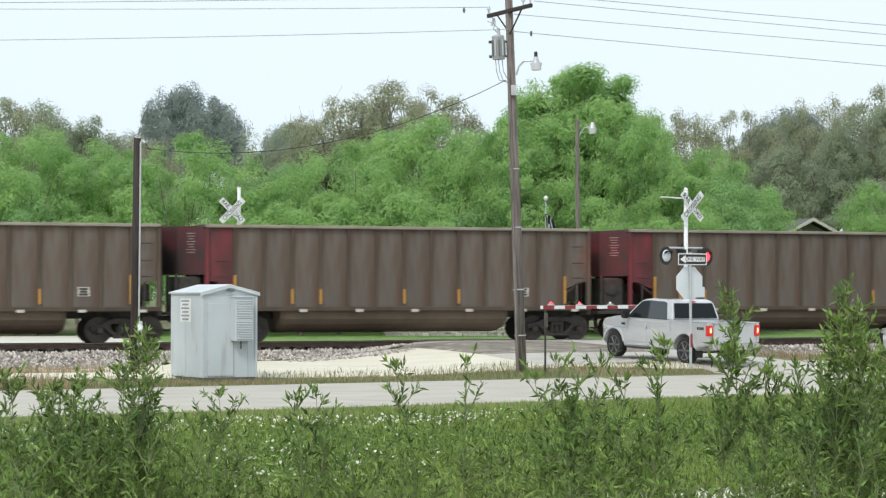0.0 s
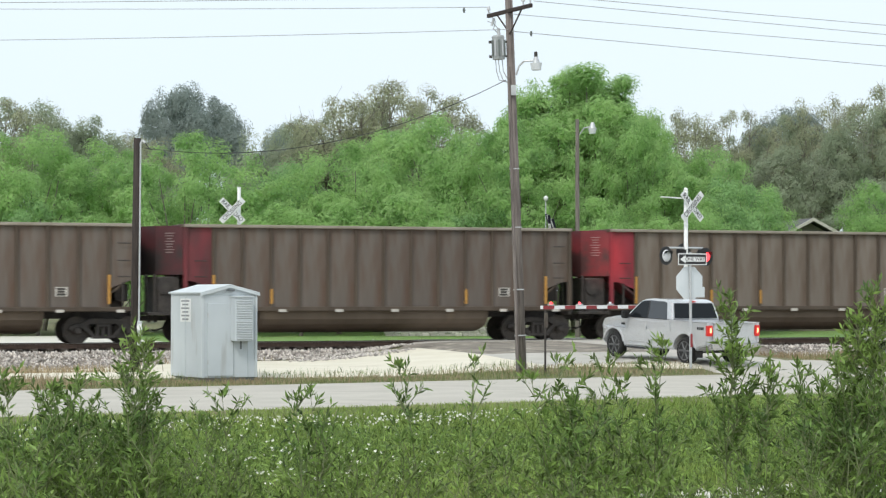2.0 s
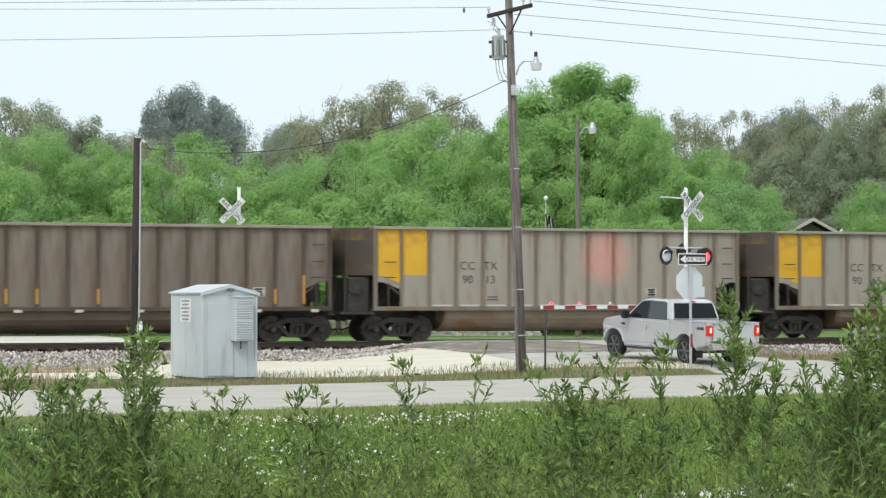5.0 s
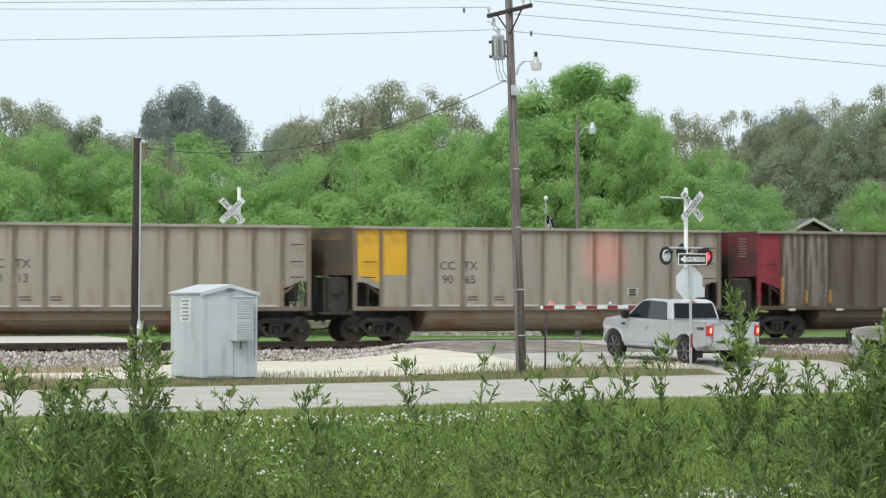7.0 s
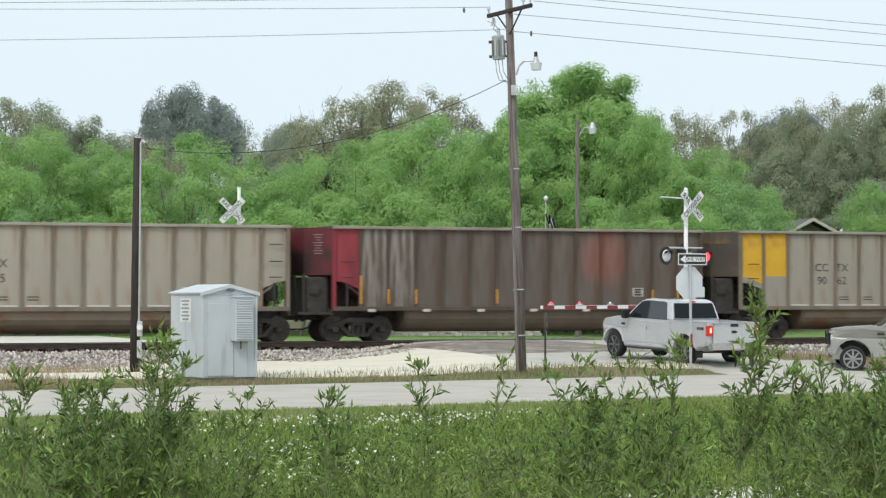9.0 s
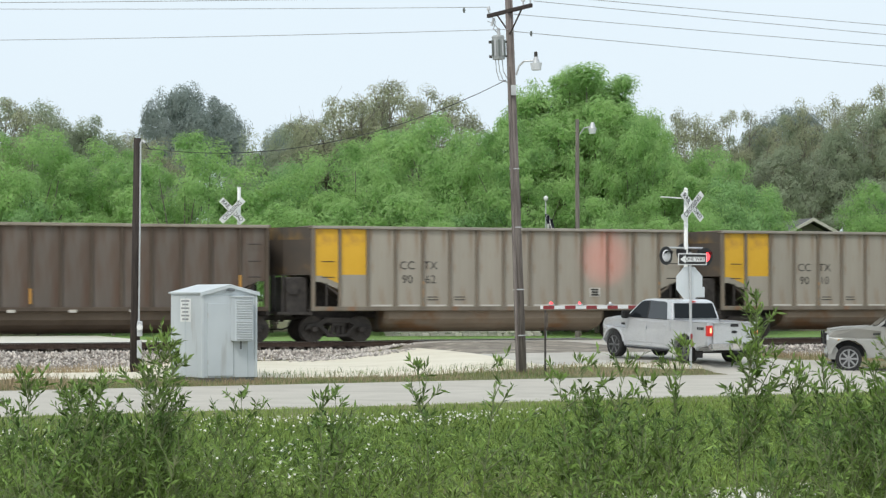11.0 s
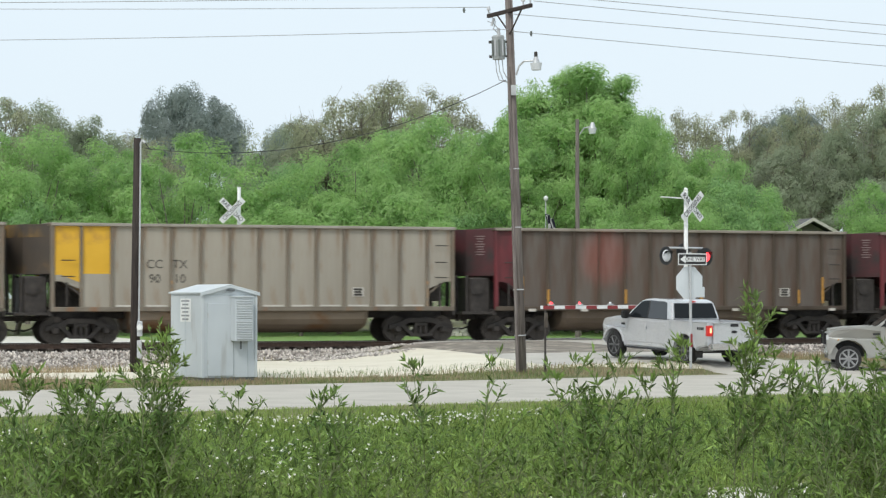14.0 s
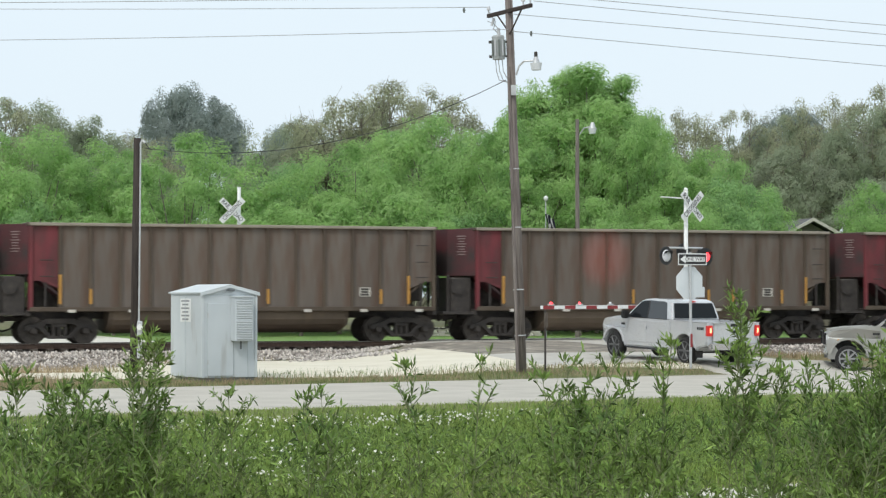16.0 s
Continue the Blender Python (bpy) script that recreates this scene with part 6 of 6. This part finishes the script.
def shrub(name, x, y, height, width, n_stem, seed, label, leaf=0.085, dens=1.0, low=0.0):
    """Upright stems from one base, each a keyed part with narrow leaves in sprays."""
    g = np.random.RandomState(seed)
    z = float(ground_z(np.array(x), np.array(y)))
    t = thing(name, pose(x, y, z), label, "shrub", "shrubs before the highway")
    stems = []
    for k in range(n_stem):
        h = height * g.uniform(0.62, 1.0) if k else height
        lean = np.array([g.normal(0, width * 0.5), g.normal(0, width * 0.5)])
        bow = g.normal(0, 0.11, 2)
        V, F, nv = [], [], 0

        def at(u):
            return np.array([lean[0] * u + bow[0] * math.sin(3.1 * u), lean[1] * u + bow[1] * math.sin(3.1 * u), h * u])
        pts = [at(u) for u in np.linspace(0, 1, 8)]
        segs = [(pts[i], pts[i + 1], 0.009 * (1 - i / 8.5), 0.009 * (1 - (i + 1) / 8.5)) for i in range(7)]
        P, D = [], []
        n_br = int(h * 21 * dens)
        for b in range(n_br):
            u = g.uniform(low, 1.0) ** 0.8
            if 0.70 < u < 0.93 and g.uniform() < 0.45:
                continue
            az = g.uniform(0, 6.283)
            ln = g.uniform(0.14, 0.46) * min(1.0, 0.35 + 2.4 * (1.0 - u))
            d = np.array([math.cos(az), math.sin(az), g.uniform(0.5, 2.2)])
            d /= np.linalg.norm(d)
            o = at(u)
            segs.append((o, o + d * ln, 0.004, 0.002))
            m = max(6, int(ln * 70))
            s = g.uniform(0.02, 1.0, m) ** 0.6
            P.append(o + d * (s * ln)[:, None])
            dd = d * 0.65 + g.normal(0, 0.55, (m, 3)) + np.array([0, 0, 0.25])
            D.append(dd)
        m = int(h * 16)
        s = g.uniform(max(low, 0.2), 1.0, m)
        P.append(np.array([at(u) for u in s]))
        az = g.uniform(0, 6.283, m)
        D.append(np.stack([np.cos(az), np.sin(az), g.uniform(0.1, 1.1, m)], -1))
        # top tuft
        m = 14
        P.append(np.repeat(at(1.0)[None], m, 0) + g.normal(0, 0.012, (m, 3)))
        D.append(np.stack([g.normal(0, 0.5, m), g.normal(0, 0.5, m), g.uniform(0.5, 1.3, m)], -1))
        P, D = np.concatenate(P), np.concatenate(D)
        D /= np.linalg.norm(D, axis=1)[:, None]
        E = np.cross(D, g.normal(size=D.shape))
        E /= np.linalg.norm(E, axis=1)[:, None]
        L = (leaf * g.uniform(0.6, 1.3, len(P)))[:, None]
        tip = P + D * L
        tip[:, 2] -= L[:, 0] * 0.06
        mid = P + D * L * 0.45
        v = np.stack([P, mid + E * L * 0.115, tip, mid - E * L * 0.115], 1).reshape(-1, 3)
        f = np.arange(len(v)).reshape(-1, 4)
        lv, lf = limb_arrays(segs, 4)
        stem = raw("stem", lv, lf, MAT["shrub_stem"], t)
        raw("leaves", v, f, MAT["shrub_leaf"], stem)
        stems.append(stem)
    return t, stems


SHRUBS = [
    # x, y, height, width, stems, density: the tall shoots
    (-1.90, 13.6, 2.28, 0.13, 6, 1.3), (-1.92, 13.2, 2.08, 0.24, 7, 1.25), (-1.55, 14.2, 1.90, 0.36, 5, 1.0), (-2.3, 13.4, 1.98, 0.3, 5, 1.1),
    (-0.28, 14.4, 2.08, 0.10, 2, 0.7), (0.20, 14.2, 2.12, 0.12, 2, 0.6), (-0.95, 14.6, 1.88, 0.14, 3, 0.6),
    (0.78, 13.6, 2.14, 0.16, 3, 0.8), (1.42, 13.4, 2.24, 0.12, 2, 0.75), (1.84, 13.6, 2.54, 0.05, 2, 0.95), (2.12, 13.4, 2.06, 0.14, 2, 0.7),
    (-2.66, 13.0, 2.06, 0.12, 2, 0.8), (-2.45, 13.3, 1.98, 0.12, 2, 0.8), (-2.2, 12.9, 2.0, 0.12, 3, 0.8), (-0.80, 13.7, 1.90, 0.14, 2, 0.6), (-0.62, 13.9, 1.68, 0.1, 2, 0.6),
    (0.60, 13.4, 2.04, 0.12, 2, 0.7), (1.02, 13.2, 2.14, 0.12, 2, 0.8), (1.22, 13.7, 2.02, 0.14, 3, 0.8),
    (2.47, 13.4, 2.26, 0.14, 4, 0.9), (2.55, 13.2, 2.56, 0.10, 3, 1.1), (2.78, 14.0, 2.34, 0.2, 4, 1.0), (2.80, 14.3, 2.20, 0.2, 5, 0.9), (2.62, 14.5, 2.06, 0.2, 4, 0.9),
]
N_TALL = len(SHRUBS)
grow_rng = random.Random(19)
for row_y in (11.6, 12.5, 13.4, 14.4, 15.6):
    x_row = -0.228 * row_y + grow_rng.uniform(0, 0.3)
    while x_row < 0.228 * row_y:
        ratio = x_row / row_y
        crest = 1.80 if ratio < -0.10 else 1.40 if ratio < 0.02 else 1.66 if ratio < 0.16 else 1.84
        crest -= 0.12 * (13.4 - row_y) / 2 * (1 if row_y < 13 else 0.2)
        SHRUBS.append((x_row, row_y + grow_rng.uniform(-0.3, 0.3), crest * grow_rng.uniform(0.78, 1.06), 0.46, 4 if ratio < -0.03 or row_y < 13.2 else 3, 1.05 if ratio < -0.03 or row_y < 13.2 else 0.85))
        x_row += grow_rng.uniform(0.36, 0.6)
STEMS = []
for k_s, (x_s, y_s, h_s, w_s, n_s, d_s) in enumerate(SHRUBS):
    made_shrub, made_stems = shrub("shrub", x_s, y_s, h_s, w_s, n_s, 40 + k_s, "leafy green shrub with narrow leaves on upright shoots", 0.060 if k_s < 4 else 0.068 if k_s < N_TALL else 0.054, d_s, 0.58 if h_s > 2.5 else 0.3)
    STEMS += made_stems


def weed_bank():
    """Low broad weeds between the shrubs and the meadow, too many to count."""
    g = np.random.RandomState(77)
    n = 2300
    y = np.sqrt(g.uniform(22 ** 2, 46 ** 2, n))
    x = g.uniform(-0.235, 0.235, n) * y
    keep = (-x * S30 + y * C30 < 34.0) & (-x * S30 + y * C30 > 22.2)
    x, y = x[keep], y[keep]
    z = ground_z(x, y)
    V = []
    for a, b, c in zip(x, y, z):
        h = g.uniform(0.3, 0.85) * g.uniform(0.5, 1.0) * (1.0 - 0.62 * float(smooth((b * C30 - a * S30 - 25.5) / 6.0)))
        m = 90
        u = g.uniform(0.1, 1, m)
        P = np.stack([a + g.normal(0, 0.20, m) * (0.4 + u * 0.6), b + g.normal(0, 0.20, m), c + h * u], -1)
        D = g.normal(size=(m, 3)) + np.array([0, 0, 0.7])
        D /= np.linalg.norm(D, axis=1)[:, None]
        E = np.cross(D, g.normal(size=(m, 3)))
        E /= np.linalg.norm(E, axis=1)[:, None]
        L = (g.uniform(0.06, 0.14, m))[:, None]
        V.append(np.stack([P, P + D * L * 0.45 + E * L * 0.085, P + D * L, P + D * L * 0.45 - E * L * 0.085], 1).reshape(-1, 3))
    V = np.concatenate(V)
    tagged(raw("weeds", V, np.arange(len(V)).reshape(-1, 4), MAT["shrub_leaf"]), "dense low green weeds behind the shrubs", "weeds", kind="stuff")


def flowers():
    g = np.random.RandomState(12)
    x, y = meadow_place(g, 20000)
    keep = np.array([noise.noise(Vector((a * 0.35, b * 0.2, 5))) + 0.25 * g.normal() - 7.0 * max(a / b + 0.02, 0) - 0.5 * max(b * C30 - a * S30 - 34.3, 0) - 0.06 * max(29.5 - b * C30 + a * S30, 0) for a, b in zip(x, y)]) > 0.05
    x, y = x[keep], y[keep]
    z = ground_z(x, y) + g.uniform(0.22, 0.46, len(x)) * (0.3 + 0.7 * smooth((36.5 - (y * C30 - x * S30)) / 8))
    V, F, n = [], [], 0
    for a, b, c in zip(x, y, z):
        r = g.uniform(0.014, 0.032)
        nrm = Vector((g.normal(0, 0.5), -0.7 + g.normal(0, 0.3), 0.8)).normalized()
        q = nrm.to_track_quat("Z", "Y")
        for k in range(5):
            t0 = k * 1.2566
            pts = [(0, 0, 0), (r * 0.6 * math.cos(t0 - 0.5), r * 0.6 * math.sin(t0 - 0.5), 0.004), (r * math.cos(t0), r * math.sin(t0), 0.002), (r * 0.6 * math.cos(t0 + 0.5), r * 0.6 * math.sin(t0 + 0.5), 0.004)]
            for p in pts:
                w = q @ Vector(p)
                V.append((a + w.x, b + w.y, c + w.z))
            F.append((n, n + 1, n + 2, n + 3))
            n += 4
    tagged(raw("wild_flowers", V, F, MAT["petal"]), "small white wild flowers in the grass", "flowers", kind="stuff")


def loose_ballast():
    """Stones spilled from the ballast over the edge of the limestone lot."""
    g = np.random.RandomState(5)
    n = 1000
    x, y = g.uniform(-5.2, -0.9, n), g.normal(72.3, 0.5, n)
    y += (x + 3.0) * 0.36
    keep = np.abs(x + 3.0) < 2.2 * g.uniform(0.2, 1, n)
    x, y = x[keep], y[keep]
    shape = np.array([(1, 0, 0), (0, 1, 0), (-1, 0, 0), (0, -1, 0), (0.2, 0.1, 0.8), (0, 0, -0.6)])
    face = np.array([(0, 1, 4), (1, 2, 4), (2, 3, 4), (3, 0, 4), (1, 0, 5), (2, 1, 5), (3, 2, 5), (0, 3, 5)])
    m = len(x)
    size = g.uniform(0.03, 0.085, m)[:, None, None]
    v = shape[None] * (1 + g.normal(0, 0.2, (m, 6, 3))) * size
    a = g.uniform(0, 6.283, m)
    ca, sa = np.cos(a)[:, None], np.sin(a)[:, None]
    v = np.stack([v[..., 0] * ca - v[..., 1] * sa, v[..., 0] * sa + v[..., 1] * ca, v[..., 2]], -1)
    v += np.stack([x, y, ground_z(x, y) + 0.05], -1)[:, None, :]
    f = (face[None] + 6 * np.arange(m)[:, None, None]).reshape(-1, 3)
    tagged(raw("loose_stones", v.reshape(-1, 3), f, MAT["ballast"]), "grey ballast stones spilled over the limestone lot", "gravel", kind="stuff")


loose_ballast()
weed_bank()
blades("meadow_grass", 120000, meadow_place, 0.12, 0.42, 0.006, MAT["grass"], "uneven green meadow grass beside the highway", 31)
flowers()
blades("verge_grass", 14000, strip(6, 48, 48.25, 50.3), 0.04, 0.15, 0.007, MAT["dull_grass"], "rough green grass strip along the highway edge", 32)
blades("dry_verge_grass", 12000, strip(6, 48, 48.5, 51.0), 0.04, 0.20, 0.006, MAT["dry_grass"], "dry tan grass along the highway edge", 33)


def trackside_place(g, n):
    s, q = g.uniform(2, 19, n), g.uniform(57.5, 69.8, n)
    keep = (s < 12.6 - (q - 57) * 0.35 + g.normal(0, 0.5, n)) | (q > 69.2)
    s, q = s[keep], q[keep]
    return s * CT - q * ST, s * ST + q * CT


def right_bank_place(g, n):
    s, q = g.uniform(37, 60, n), g.uniform(62, 70.4, n)
    return s * CT - q * ST, s * ST + q * CT


def far_place(g, n):
    s, q = g.uniform(20, 75, n), g.uniform(79, 108, n)
    return s * CT - q * ST, s * ST + q * CT


blades("tall_dry_grass", 4200, strip(4, 18.5, 48.6, 52.0), 0.12, 0.42, 0.006, MAT["dry_grass"], "tall dry tan grass by the service pole", 38)
blades("lot_weeds", 1500, strip(19, 33, 50.2, 52.6), 0.05, 0.26, 0.006, MAT["dull_grass"], "sparse weeds at the edge of the limestone lot", 39)
blades("trackside_grass", 14000, trackside_place, 0.08, 0.32, 0.008, MAT["dry_grass"], "dry tan grass beside the ballast", 34)
blades("bank_grass", 16000, right_bank_place, 0.06, 0.3, 0.008, MAT["dry_grass"], "dry grass on the bank below the rails", 35)
blades("far_grass", 20000, far_place, 0.04, 0.11, 0.012, MAT["grass"], "mown green grass beyond the railway", 36)


# ---- movement ----
def motions():
    step = 2 / FPS
    n = int(round(16.0 / step))
    turn = Matrix.Rotation(TH, 4, "Z")
    for car, axles, s0 in TRAIN:
        walk(car, [(t, Matrix.Translation(tr(s0 - advance(t), TRACK_Q, RAIL_Z)) @ turn) for t in (0.0, 2.0, 4.0, 6.0, 8.0, 10.0, 12.0, 14.0, 16.0)])
        for ax in axles:
            home = ax.location.copy()
            walk(ax, [(i * step, Matrix.Translation(home) @ Matrix.Rotation(-advance(i * step) / 0.455, 4, "Y")) for i in range(n + 1)])
    # crossover on the far lane
    def suv_at(t):
        return Matrix.Translation(hw(28.2 - 38.0 * (t - 4.0), 45.8, -0.24)) @ Matrix.Rotation(radians(210), 4, "Z")
    walk(SUV, [(t, suv_at(t)) for t in (0.0, 4.0, 8.0, 16.0)])
    m = int(16.0 * FPS)
    for w in SUV_WHEELS:
        home = w.matrix_basis.copy()
        flip = 1 if w.location.y > 0 else -1
        # wheels turn by up to a quarter between rows
        walk(w, [(i / FPS, home @ Matrix.Rotation(flip * radians(80) * i, 4, "Y")) for i in range(0, m + 1)])
    # second pickup rolls up and stops
    def silver_at(x):
        return pose(x * 0.982, 63.0 + (16.2 - x) * 0.15, -0.25, 0, 0, 174)
    walk(SILVER, [(t, silver_at(x)) for t, x in ((0.0, 16.02), (1.0, 15.75), (2.0, 15.45), (3.0, 15.20), (3.5, 15.18), (6.5, 15.17), (7.0, 15.12), (7.5, 15.02), (8.0, 14.92), (8.5, 14.72), (9.0, 14.50), (9.6, 14.40), (11.5, 14.38), (16.0, 14.37))])
    # shrub shoots sway in the wind, stiff at the root
    rng = random.Random(4)

    def wind(t):
        return float(np.interp(t, (0, 3, 4.2, 6.5, 7.1, 7.5, 8, 9, 11.5, 13, 14.5, 16), (0, 0.2, 0.5, 1.0, 1.6, 2.4, 4.4, 4.8, 4.4, 5.5, 3.1, 1.7)))

    def gust(t):
        return 3.2 * float(smooth((t - 0.3) / 2.6)) + 4.6 * float(smooth((t - 4.6) / 4.0))
    for st in STEMS:
        ph, amp = rng.uniform(0, 6.28), rng.uniform(0.3, 0.8)
        give = rng.uniform(0.75, 1.15)
        edge = 1.0 if st.parent.location.x > 2.4 and st.parent.location.y < 14.1 else 0.0
        walk(st, [(0.5 * i, pose(0, 0, 0, 0.6 * amp * math.sin(0.95 * i + ph * 2), give * wind(0.5 * i) + edge * gust(0.5 * i) + amp * (math.sin(1.15 * i + ph) + 0.5 * math.sin(0.45 * i + ph)), 0)) for i in range(33)])
    walk(FLAG, [(0.5 * i, pose(4.56, 94.95, 5.6, 0, 5 * math.sin(1.3 * i), 25 * math.sin(0.8 * i))) for i in range(33)])


motions()
